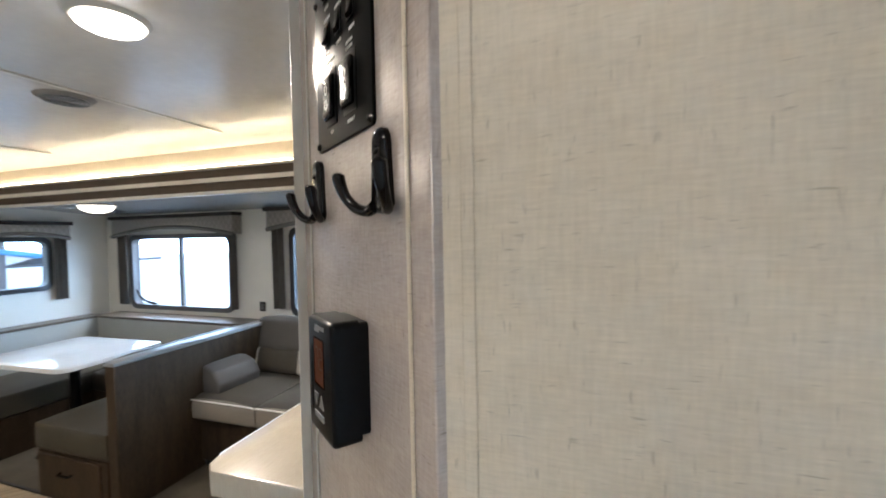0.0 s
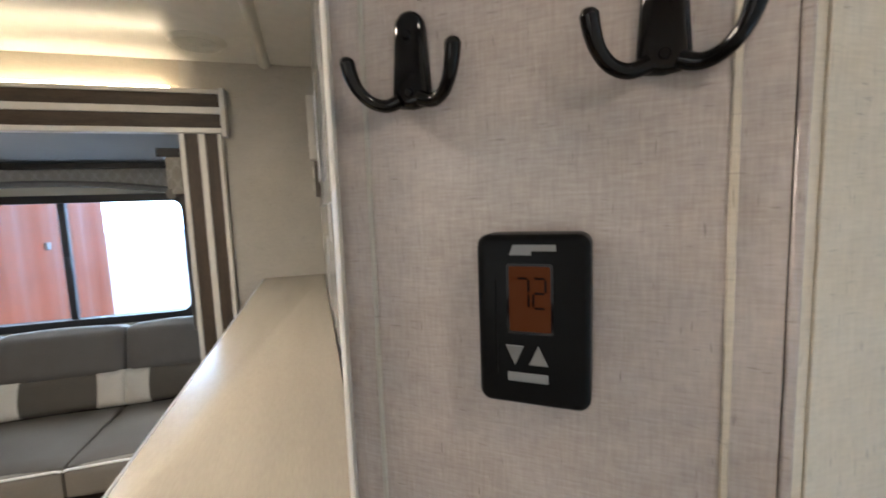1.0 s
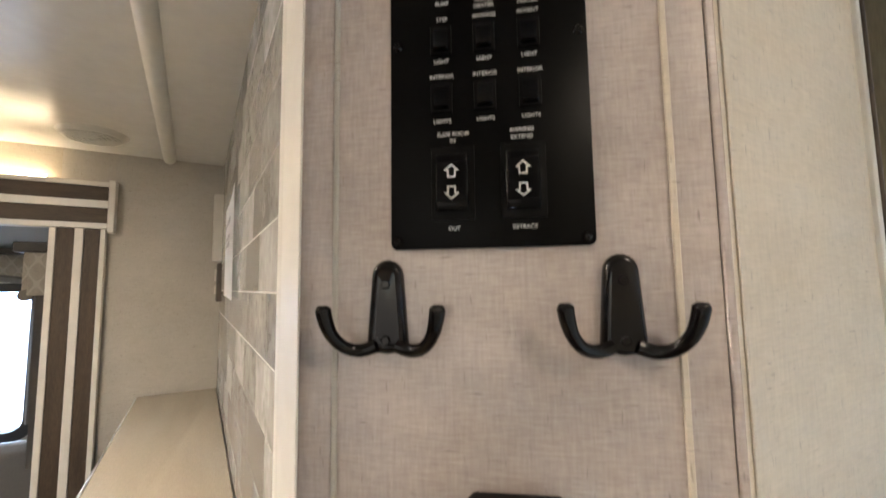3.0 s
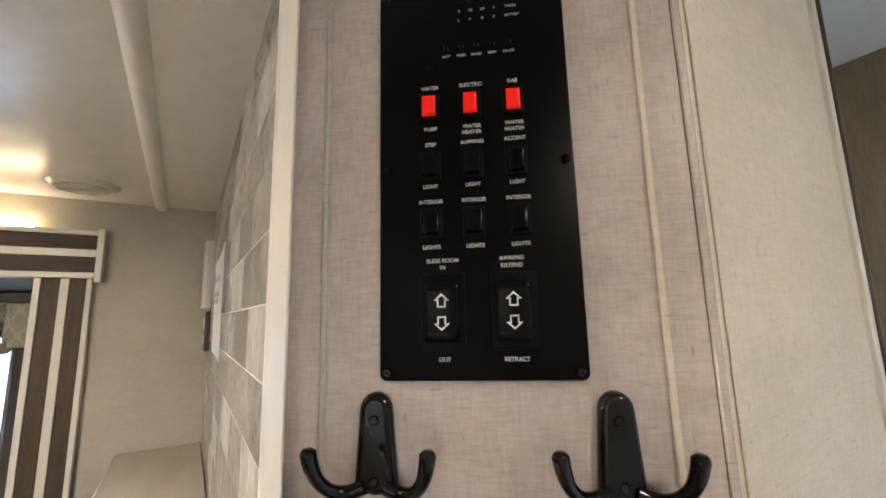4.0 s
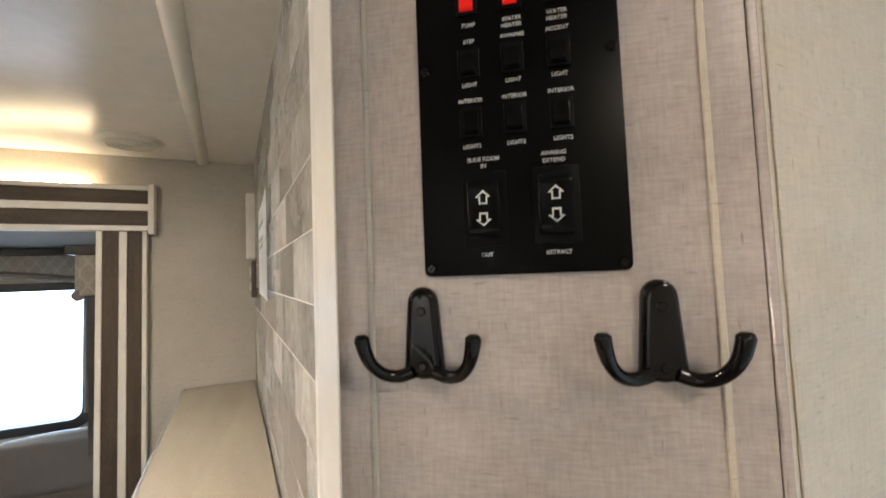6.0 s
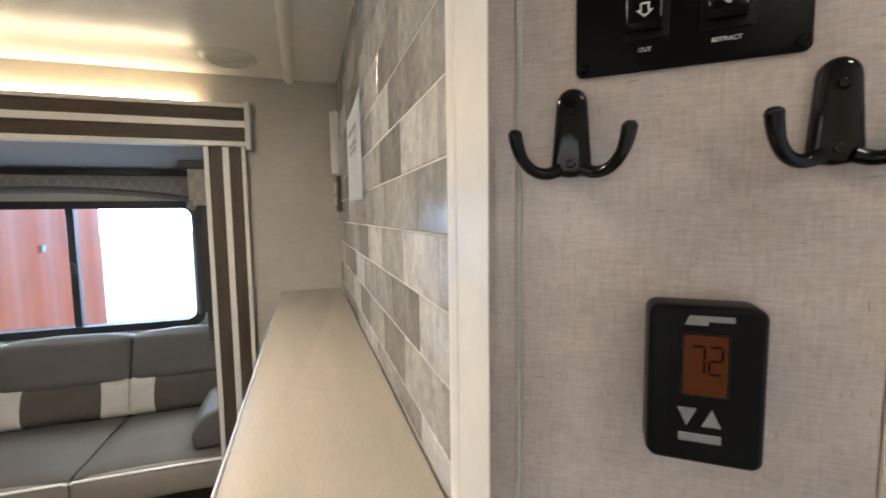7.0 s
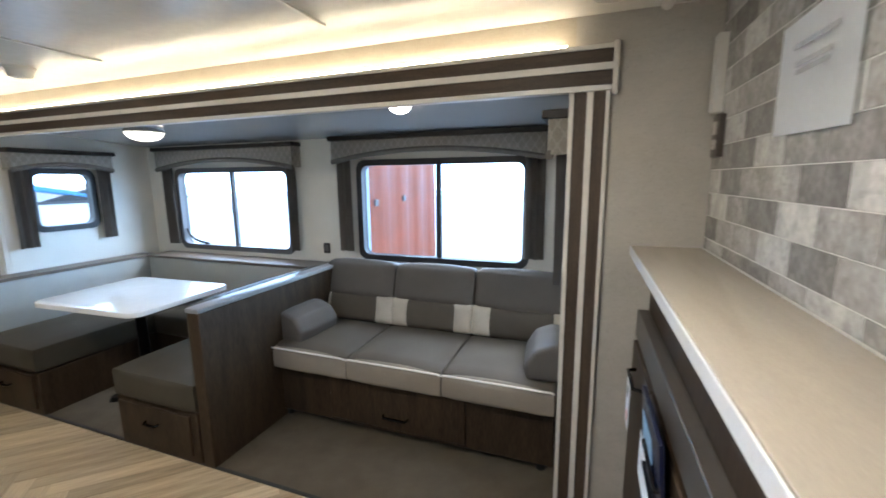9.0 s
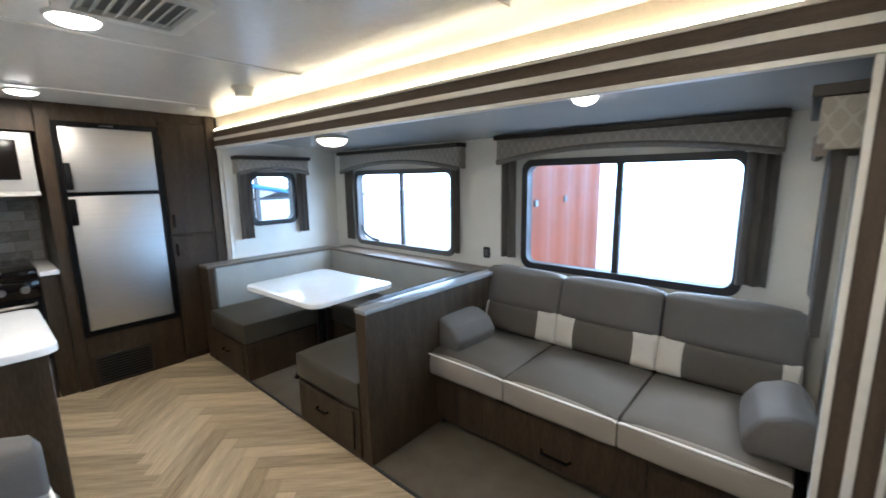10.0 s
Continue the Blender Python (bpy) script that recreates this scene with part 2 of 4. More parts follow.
def part(name, bm, mat, parent=None, label="", m=None, smooth=True):
    """Links bm as one mesh object, under parent where given, at m in the parent's space."""
    me = bpy.data.meshes.new(name)
    bm.to_mesh(me)
    bm.free()
    me.materials.append(mat)
    if smooth:
        me.shade_smooth()
        me.set_sharp_from_angle(angle=radians(38))
    ob = new(name, me)
    if parent:
        ob.parent = parent
    if m is not None:
        ob.matrix_basis = m
    return tagged(ob, label) if label else ob


def thing(name, m, label, category, group="", kind=""):
    """An Empty at the base of a thing."""
    ob = new(name)
    ob.empty_display_size = 0.1
    ob.matrix_basis = m
    return tagged(ob, label, category, group, kind)


def bx(*a, **k):
    return box(bmesh.new(), *a, **k)


def structure(name, bm, mat, label, category, m=None):
    return tagged(part(name, bm, mat, None, "", m), label, category, "", "structure")


# ---- plan ----
CEIL, SLIDE_CEIL = 2.0, 1.776
Y_OPEN, Y_WIN = 1.912, 3.016           # wall round the slide-out's opening; window wall
X_END, X_RIGHT, X_FRIDGE = -4.53, -0.66, -4.56
X_L, X_R = -4.66, -0.556               # header's ends
Z_HEAD, Z_HTOP = 1.743, 1.894


def slide_ceiling_z(y):
    return 1.8315 - 0.070 * (y - 1.94)


def wall_with_holes(name, u0, u1, z0, z1, holes, thick, m, mat, label):
    """A wall in its own u-z plane with rounded openings cut through: joined strips round each opening."""
    bm = bmesh.new()
    cols = sorted({u0, u1, *[h[0] for h in holes], *[h[1] for h in holes]})
    for a, b in zip(cols, cols[1:]):
        inside = [h for h in holes if h[0] <= a and b <= h[1]]
        spans, z = [], z0
        for h in sorted(inside, key=lambda q: q[2]):
            spans.append((z, h[2]))
            z = h[3]
        spans.append((z, z1))
        for s, e in spans:
            if e - s > 1e-4:
                box(bm, a, b, 0, thick, s, e)
    bmesh.ops.remove_doubles(bm, verts=bm.verts, dist=1e-5)
    return structure(name, bm, mat, label, "wall", m)


# window wall (faces -y), end walls of the slide-out
W_SOFA = (-2.29, -1.01, 0.845, 1.585)
W_DIN = (-4.19, -2.905, 0.84, 1.555)
wall_with_holes("wall_slide", -4.60, -0.60, 0.0, 1.80, [(a + 0.03, b - 0.03, c + 0.03, d - 0.03) for a, b, c, d in (W_SOFA, W_DIN)], 0.05, pose(0, Y_WIN, 0), M_WALL, "pale wallboard wall with two sliding windows")
wall_with_holes("wall_slide_end", Y_OPEN + 0.03, Y_WIN, 0.0, 1.835, [(2.12, 2.52, 1.10, 1.52)], 0.05, pose(X_END, 0, 0, 0, 0, 90), M_WALL, "pale wallboard end wall beside the dinette")
wall_with_holes("wall_slide_side", Y_OPEN + 0.03, Y_WIN, 0.0, 1.835, [(2.12, 2.52, 0.90, 1.53)], 0.05, pose(X_RIGHT + 0.05, 0, 0, 0, 0, 90), M_WALL, "pale wallboard end wall beside the sofa")
bm = bx(-4.62, -0.60, Y_OPEN + 0.03, Y_WIN + 0.05, 0, 0.04)
for v in bm.verts:                      # falls a little towards the window wall
    v.co.z += slide_ceiling_z(v.co.y)
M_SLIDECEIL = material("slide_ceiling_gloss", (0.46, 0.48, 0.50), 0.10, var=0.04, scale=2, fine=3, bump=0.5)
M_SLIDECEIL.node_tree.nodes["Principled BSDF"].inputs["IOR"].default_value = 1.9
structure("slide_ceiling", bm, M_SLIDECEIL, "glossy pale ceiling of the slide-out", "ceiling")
structure("ceiling", bx(-5.4, 2.2, -0.6, Y_OPEN + 0.06, CEIL, CEIL + 0.04), M_CEIL, "smooth off-white ceiling panels", "ceiling")
bm = slab(bmesh.new(), [(-0.019, 0.0), (-0.016, -0.008), (-0.008, -0.014), (0.0, -0.016), (0.008, -0.014), (0.016, -0.008), (0.019, 0.0)], Y_OPEN + 0.6, pose(-0.4185, Y_OPEN, CEIL, 90, 0, 2.0))
structure("trim", bm, M_WHITE, "rounded pale batten across the ceiling", "trim")
for x in (-1.562, -2.795, -4.03):
    structure("trim", bx(x - 0.008, x + 0.008, -0.6, 1.65, CEIL - 0.006, CEIL, bevel=0.002), M_WHITE, "narrow pale batten across the ceiling", "trim")
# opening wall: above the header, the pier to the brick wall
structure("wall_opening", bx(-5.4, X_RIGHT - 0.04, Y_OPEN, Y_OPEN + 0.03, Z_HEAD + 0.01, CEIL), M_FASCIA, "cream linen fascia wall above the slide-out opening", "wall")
structure("wall_corner", bx(-5.4, X_END - 0.004, Y_OPEN, Y_OPEN + 0.03, 0, Z_HEAD + 0.01), M_WALL, "pale wallboard behind the refrigerator cabinet", "wall")
structure("wall_pier", bx(X_RIGHT - 0.04, 0.30, Y_OPEN, Y_OPEN + 0.03, 0, CEIL), M_GREYWALL, "taupe linen wallboard pier", "wall")
# the opening in this unseen wall is added to let the fill lamp in
wall_with_holes("wall_opposite", -5.4, 2.2, 0, CEIL, [(-2.35, -0.95, 0.95, 1.70)], 0.04, pose(0, -0.64, 0), M_WALL, "plain pale wallboard wall with an added opening for fill light")
structure("wall_end", bx(2.2, 2.24, -0.6, 1.95, 0, CEIL), M_GREYWALL, "plain taupe wall", "wall")
structure("wall_far", bx(-5.44, -5.4, -0.6, 1.95, 0, CEIL), M_WALL, "plain pale wallboard wall", "wall")
floor = structure("floor", bx(-5.4, 2.2, -0.6, Y_WIN + 0.05, -0.06, -0.004), M_JOINT, "light oak herringbone plank floor", "floor")
structure("slide_floor", bx(X_END, X_RIGHT, 1.66, Y_WIN, -0.004, 0.006), M_CARPET, "brown-grey vinyl floor of the slide-out", "floor")
structure("trim", bx(X_END, X_RIGHT, 1.645, 1.662, -0.004, 0.009, bevel=0.002), M_RUBBER, "dark strip at the edge of the slide-out floor", "trim")

# outside
structure("ground", bx(-300, 300, 3.2, 400, -1.0, -0.9), M_PAVE, "bright concrete yard tinted blue for skylight", "ground")

bm = bmesh.new()
lo, hi = [], []
for k in range(41):
    a = radians(-20 + 220 * k / 40)
    lo.append(bm.verts.new((90 * math.cos(a), 90 * math.sin(a), -1.0)))
    hi.append(bm.verts.new((90 * math.cos(a), 90 * math.sin(a), 45.0)))
for k in range(40):
    bm.faces.new((lo[k], lo[k + 1], hi[k + 1], hi[k]))
structure("backdrop", bm, glow("hazy_bright_sky", (0.50, 0.74, 1.0), 6.5), "bright hazy sky low over the yard", "sky")

# header and jambs of the slide-out: white and dark stripes
def striped(name, x0, x1, y0, y1, z0, z1, upright, m=None):
    t = thing(name, pose(0, 0, 0), "dark wood and white striped trim round the slide-out opening", "trim", "", "structure")
    n = [0.12, 0.32, 0.16, 0.30, 0.10]
    at = 0.0
    for i, f in enumerate(n):
        a, b = at, at + f
        at = b
        mat, pr = (M_WHITE, 0.0) if i % 2 == 0 else (M_OAK if upright else M_OAKX, 0.004)
        if upright:
            w = x1 - x0
            part("white_strip" if i % 2 == 0 else "wood_strip", bx(x0 + a * w, x0 + b * w, y0 + pr, y1, z0, z1, bevel=0.0015), mat, t)
        else:
            h = z1 - z0
            part("white_strip" if i % 2 == 0 else "wood_strip", bx(x0, x1, y0 + pr, y1, z0 + a * h, z0 + b * h, bevel=0.0015), mat, t)
    return t


head = striped("trim_header", X_L, X_R - 0.018, 1.875, 1.912, Z_HEAD, Z_HTOP, False)
for xa in (X_L - 0.018, X_R - 0.018):
    part("end_cap", bx(xa, xa + 0.018, 1.871, 1.912, Z_HEAD - 0.012, Z_HTOP + 0.006, bevel=0.002), M_WHITE, head)
striped("trim_jamb", -0.714, -0.578, 1.885, 1.912, 0.0, Z_HEAD, True)
striped("trim_jamb", X_L + 0.0, X_L + 0.10, 1.885, 1.912, 0.0, Z_HEAD, True)
led = thing("led_strip_light", pose(-2.65, 1.884, Z_HTOP), "warm white light strip along the header's top", "light strip")
part("strip", bx(-1.9, 1.92, -0.006, 0.006, 0.0, 0.006), M_LED, led)

# ---- the angled end of the partition: feature wall, corner, control face ----
U, NRM = Vector((0.79, -0.613, 0)), Vector((-0.613, -0.79, 0))
ORG = Vector((-0.189, 0.4415, 0))
FACE = Matrix(((U.x, -NRM.x, 0, ORG.x), (U.y, -NRM.y, 0, ORG.y), (0, 0, 1, 0), (0, 0, 0, 1)))   # local x along the face, -y out of it, z up
face = structure("wall_angled", bx(-0.0585, 0.1746, 0, 0.012, 0, CEIL), M_LINEN, "taupe linen-print wallboard on an angled wall end", "wall", FACE)
# taupe seam has its shade, cream seam its highlight, put into the colour
for s, w, mt in ((-0.0340, 0.0036, M_GREYWALL), (0.1535, 0.0038, M_CREAM)):
    structure("trim", bx(s - w / 2, s + w / 2, -0.0018, 0, 0, CEIL, bevel=0.0008), mt, "thin raised seam in the linen wallboard", "trim", FACE)
structure("trim", bx(0.1746, 0.1753, 0.0008, 0.012, 0, CEIL), M_OAK, "dark groove beside the linen corner edge", "trim", FACE)
structure("trim", bx(0.1753, 0.1798, -0.0016, 0.012, 0, CEIL, bevel=0.0008), M_LINEN, "linen wrapped corner edge", "trim", FACE)
structure("wall_hall", bx(-0.0465, 0.180, 0.335, 0.36, 0, CEIL), M_CREAM, "cream linen-print wallboard beside a doorway", "wall")
structure("trim", bx(-0.034, -0.027, 0.3335, 0.335, 0, CEIL, bevel=0.0006), M_CREAM, "thin raised seam in the cream wallboard", "trim")
structure("trim", bx(0.180, 0.188, 0.331, 0.365, 0, CEIL, bevel=0.001), M_WHITE, "cream edge strip of the doorway", "trim")
structure("trim", bx(0.188, 0.193, 0.329, 0.365, 0, CEIL, bevel=0.001), M_OAK, "dark edge strip of the doorway", "trim")
structure("wall_passage", bx(0.62, 0.66, 0.30, 1.90, 0, CEIL), material("passage_panel", (0.26, 0.195, 0.11), 0.5, var=0.2, scale=3, fine=40, bump=0.05, stretch=(8, 8, 1)), "dark tan wall in the passage behind the doorway", "wall")
# feature wall, turned by about a degree
BR = pose(-0.224, 0.47, 0, 0, 0, 1.17)      # local y runs along the wall, -x faces the room
brickwall = structure("wall_brick", bx(0.004, 0.03, 0.0, 1.46, 0, CEIL), material("brick_joint", (0.54, 0.52, 0.48), 0.6, var=0.1, bump=0.1), "grey brick-pattern feature wall with pale joints", "wall", BR)
structure("trim", bx(-0.0115, 0.004, 0.0588, 0.0808, 0, CEIL, bevel=0.002, seg=2), M_WHITE, "white strip beside the brick wall", "trim", BR)
structure("trim", slab(bmesh.new(), [(-0.0129, -0.0045), (-0.0121, -0.0051), (-0.0092, 0.0068), (-0.0070, 0.0200), (0.004, 0.0200), (0.004, 0.0538), (-0.0105, 0.0538), (-0.0129, 0.0525)], CEIL), M_WHITE, "white corner strip beside the linen wall", "trim", BR)
# dark wood fills the gap to paint the shade inside it
structure("trim", bx(-0.0098, 0.004, 0.0538, 0.0588, 0, CEIL), M_CAB, "dark insert for the shade in the gap between the corner strips", "trim", BR)
# ledge with the cabinet under it
ledge = thing("media_cabinet", BR, "low media cabinet with a pale laminate ledge top", "cabinet")
part("top", slab(bmesh.new(), [(0.0, 0.06), (0.0, 1.44), (-0.224, 1.44), (-0.224, 0.10), (-0.218, 0.075), (-0.200, 0.06)], 0.032, pose(0, 0, 1.17), bevel=0.004), M_LEDGE, ledge)
part("edge_band", bx(-0.229, -0.2245, 0.10, 1.44, 1.169, 1.2, bevel=0.002), M_EDGE, ledge, "pale glossy edge band")
# niche under the ledge, grey front panel, lower drawers
part("back_panel", bx(-0.150, 0.0, 0.10, 1.44, 0.96, 1.168), M_CAB, ledge)
part("rail", bx(-0.188, -0.150, 0.10, 1.44, 0.865, 0.965, bevel=0.003), material("grey_front_panel", (0.075, 0.068, 0.060), 0.4, var=0.1, bump=0.05), ledge, "dark grey front rail")
part("end_panel", bx(-0.19, 0.0, 0.085, 0.10, 0, 1.168), M_CAB, ledge)
for y0, y1 in ((0.12, 0.56), (0.57, 1.01), (1.02, 1.42)):
    drawer = part("drawer", bx(-0.196, -0.150, y0, y1, 0.10, 0.855, bevel=0.004), M_CAB, ledge)
    part("handle", tube(bmesh.new(), [(-0.196, y0 + 0.12, 0.79), (-0.222, y0 + 0.13, 0.79), (-0.222, y1 - 0.13, 0.79), (-0.196, y1 - 0.12, 0.79)], [0.006] * 4), M_GLOSS, drawer, "glossy black bar handle")
part("plinth", bx(-0.15, 0.0, 0.12, 1.42, 0, 0.10), M_RUBBER, ledge)

# ---- text without any font file ----
def lettering(name, body, size, parent, mat, at, depth=0.0002):
    """Raised lettering in Blender's own font, lying on the face's plane, centred at (s, out, z)."""
    cu = bpy.data.curves.new(name, "FONT")
    cu.body, cu.size, cu.align_x, cu.align_y, cu.extrude, cu.offset = body, size, "CENTER", "CENTER", depth, size * 0.008
    tmp = new("lettering_tmp", cu)
    me = bpy.data.meshes.new_from_object(tmp.evaluated_get(bpy.context.evaluated_depsgraph_get()))
    bpy.data.objects.remove(tmp)
    me.materials.append(mat)
    ob = new(name, me)
    ob.parent = parent
    ob.matrix_basis = pose(*at, 90)
    return ob


def on_face(s, z, out=0.0):
    """Pose of a thing on the angled wall: x along it, -y out of it."""
    return FACE @ pose(s, -out, z)


# ---- control panel ----
M_TEXT = material("white_print", (0.62, 0.62, 0.60), 0.5, var=0.03, bump=0)
M_REDSW = glow("red_lit_rocker", (0.75, 0.010, 0.006), 0.16)
M_REDSW.node_tree.nodes["Principled BSDF"].inputs["Roughness"].default_value = 0.22
M_RIM = material("worn_black", (0.004, 0.004, 0.004), 0.4, spec=0.08, var=0.3, fine=150, bump=0.08)
PZ = 1.567
panel = thing("control_panel", on_face(0.0, PZ), "black switch panel with red lit rockers on linen wall", "control panel")
UP = pose(0, 0, 0, 90)       # plates built flat are stood up against the wall
part("plate", slab(bmesh.new(), rrect(0.1135, 0.243, 0.004, cx=0.05675, cy=0.1215), 0.0022, UP, bevel=0.0006), M_PANEL, panel)


M_KEY = material("satin_black_key", (0.0025, 0.0025, 0.003), 0.22, spec=0.13, var=0.2, fine=200, bump=0.03)


def key_shape(w, h, low, high, dip):
    """Rocker key: rounded sides, a hollow face, one end standing higher than the other."""
    bm, n, rows = bmesh.new(), 12, []
    for i in range(n + 1):
        v = i / n - 0.5
        e = min(1.0, (0.5 - abs(v)) * 14)
        d = (low + (high - low) * (0.5 - v) - dip * (1 - (2 * v) ** 2)) * (0.55 + 0.45 * math.sqrt(max(e, 0)))
        rows.append([bm.verts.new((x, -y, v * h)) for x, y in ((-w / 2, 0.0004), (-w / 2, d * 0.7), (-w / 2 + 0.0007, d * 0.93), (-w / 2 + 0.0018, d), (w / 2 - 0.0018, d), (w / 2 - 0.0007, d * 0.93), (w / 2, d * 0.7), (w / 2, 0.0004))])
    for a, b in zip(rows, rows[1:]):
        for k in range(7):
            bm.faces.new((a[k], a[k + 1], b[k + 1], b[k]))
    bm.faces.new(rows[0]), bm.faces.new(rows[-1])
    bmesh.ops.recalc_face_normals(bm, faces=bm.faces)
    return bm


def rocker(s, z, lit=False):
    r = part("rocker_switch", slab(bmesh.new(), rrect(0.0124, 0.0178, 0.0008), 0.0009, UP, bevel=0.0003), M_RIM, panel, "", pose(s, -0.0021, z - PZ))
    if lit:
        part("key", key_shape(0.0080, 0.0128, 0.0024, 0.0030, 0.0006), M_REDSW, r, "red lit key", pose(0, -0.0008, 0))
    else:
        part("key", key_shape(0.0088, 0.0140, 0.0012, 0.0040, 0.0008), M_KEY, r, "", pose(0, -0.0008, 0))
    part("lip", bx(-0.0060, 0.0060, -0.0016, -0.0008, -0.0092, -0.0086), M_KEY, r)


def big_rocker(s, z):
    r = part("rocker_switch", slab(bmesh.new(), rrect(0.0248, 0.0425, 0.0008), 0.0009, UP, bevel=0.0003), M_RIM, panel, "", pose(s, -0.0021, z - PZ))
    part("key", key_shape(0.0188, 0.0325, 0.0046, 0.0046, 0.0010), M_KEY, r, "", pose(-0.0004, -0.0008, 0))
    for cz, sg in ((0.0060, 1), (-0.0060, -1)):
        o = [(0, 0.0042), (0.0044, 0.0002), (0.0024, 0.0002), (0.0024, -0.0036), (-0.0024, -0.0036), (-0.0024, 0.0002), (-0.0044, 0.0002)]
        inn = [(0, 0.0030), (0.0026, 0.0009), (0.0016, 0.0009), (0.0016, -0.0028), (-0.0016, -0.0028), (-0.0016, 0.0009), (-0.0026, 0.0009)]
        bm = ring(bmesh.new(), [(a, sg * b) for a, b in o], [(a, sg * b) for a, b in inn], 0.0006)
        bmesh.ops.transform(bm, matrix=pose(-0.0004, -0.0043, cz, 90), verts=bm.verts)
        part("arrow", bm, M_TEXT, r)


COLS = (0.0306, 0.0557, 0.0812)
for s in COLS:
    rocker(s, 1.7278, True)
    rocker(s, 1.6903)
    rocker(s, 1.6552)
for s in (0.0365, 0.0760):
    big_rocker(s, 1.6043)
for s, z in ((0.031, 1.7535), (0.0825, 1.7560), (0.031, 1.7905)):
    part("blank_window", slab(bmesh.new(), rrect(0.0044, 0.0034, 0.0004), 0.0003, UP), M_RIM, panel, "", pose(s, -0.0022, z - PZ))
PRINT = [("WATER", 0.0314, 1.7398), ("ELECTRIC", 0.0563, 1.7400), ("GAS", 0.0812, 1.7401), ("PUMP", 0.0315, 1.7132),
         ("WATER", 0.0563, 1.7134), ("HEATER", 0.0561, 1.7096), ("WATER", 0.0814, 1.7135), ("HEATER", 0.0812, 1.7097),
         ("STEP", 0.0313, 1.7033), ("AWNING", 0.0562, 1.7035), ("ACCENT", 0.0811, 1.7037), ("SLIDE ROOM", 0.0368, 1.6331),
         ("IN", 0.0367, 1.6292), ("AWNING", 0.0757, 1.6333), ("EXTEND", 0.0757, 1.6292), ("OUT", 0.0369, 1.5783), ("RETRACT", 0.0762, 1.5782)]
for s in COLS:
    PRINT += [("LIGHT", s + 0.0001, 1.6773), ("INTERIOR", s + 0.0002, 1.6680), ("LIGHTS", s + 0.0002, 1.6411)]
for word, s, z in PRINT:
    lettering("print", word, 0.0032, panel, M_TEXT, (s, -0.0023, z - PZ))
SMALL = [("BATT", 0.0421, 1.7600), ("FRESH", 0.0515, 1.7600), ("BLACK", 0.0608, 1.7600), ("GRAY", 0.0704, 1.7600), ("GALLEY", 0.0802, 1.7600),
         ("E", 0.0508, 1.7902), ("1/3", 0.0578, 1.7902), ("2/3", 0.0654, 1.7902), ("F", 0.0726, 1.7902), ("TANKS", 0.0826, 1.7902),
         ("L", 0.0506, 1.7840), ("F", 0.0576, 1.7840), ("G", 0.0652, 1.7840), ("C", 0.0723, 1.7840), ("BATTERY", 0.0832, 1.7840)]
for word, s, z in SMALL:
    lettering("print", word, 0.0021, panel, M_TEXT, (s, -0.0023, z - PZ))
for s in (0.0421, 0.0515, 0.0608, 0.0704, 0.0802):
    part("push_button", cyl(bmesh.new(), pose(s, -0.0035, 1.7655 - PZ, 90), 0.0016, 0.0013, 0.003, 12), M_BLACK, panel)
for s in (0.0508, 0.0578, 0.0654, 0.0726):
    part("indicator_lamp", cyl(bmesh.new(), pose(s, -0.0026, 1.7965 - PZ, 90), 0.0011, 0.0009, 0.001, 12), M_BLACK, panel)
for s in (0.0045, 0.1088):
    for z in (1.5716, 1.6890, 1.8055):
        sc = part("screw", cyl(bmesh.new(), pose(0, -0.0009, 0, 90), 0.0032, 0.0020, 0.0018, 16), M_GLOSS, panel, "", pose(s, -0.0022, z - PZ))
        bm = box(bmesh.new(), -0.0017, 0.0017, -0.0004, 0.0001, -0.0003, 0.0003)
        box(bm, -0.0003, 0.0003, -0.0004, 0.0001, -0.0017, 0.0017)
        part("slot", bm, M_RIM, sc, "", pose(0, -0.0018, 0, 0, 35, 0))


# ---- coat hooks ----
def smooth_run(points, radii, n=5):
    """Points and radii filled in along a smooth curve through the given ones."""
    p = [(Vector(q), r) for q, r in zip(points, radii)]
    out, thick = [], []
    for i in range(len(p) - 1):
        a, b, c, d = p[max(i - 1, 0)], p[i], p[i + 1], p[min(i + 2, len(p) - 1)]
        for k in range(n):
            t = k / n
            out.append(0.5 * (2 * b[0] + (c[0] - a[0]) * t + (2 * a[0] - 5 * b[0] + 4 * c[0] - d[0]) * t * t + (3 * b[0] - a[0] - 3 * c[0] + d[0]) * t ** 3))
            thick.append(b[1] + (c[1] - b[1]) * t)
    return out + [p[-1][0]], thick + [p[-1][1]]


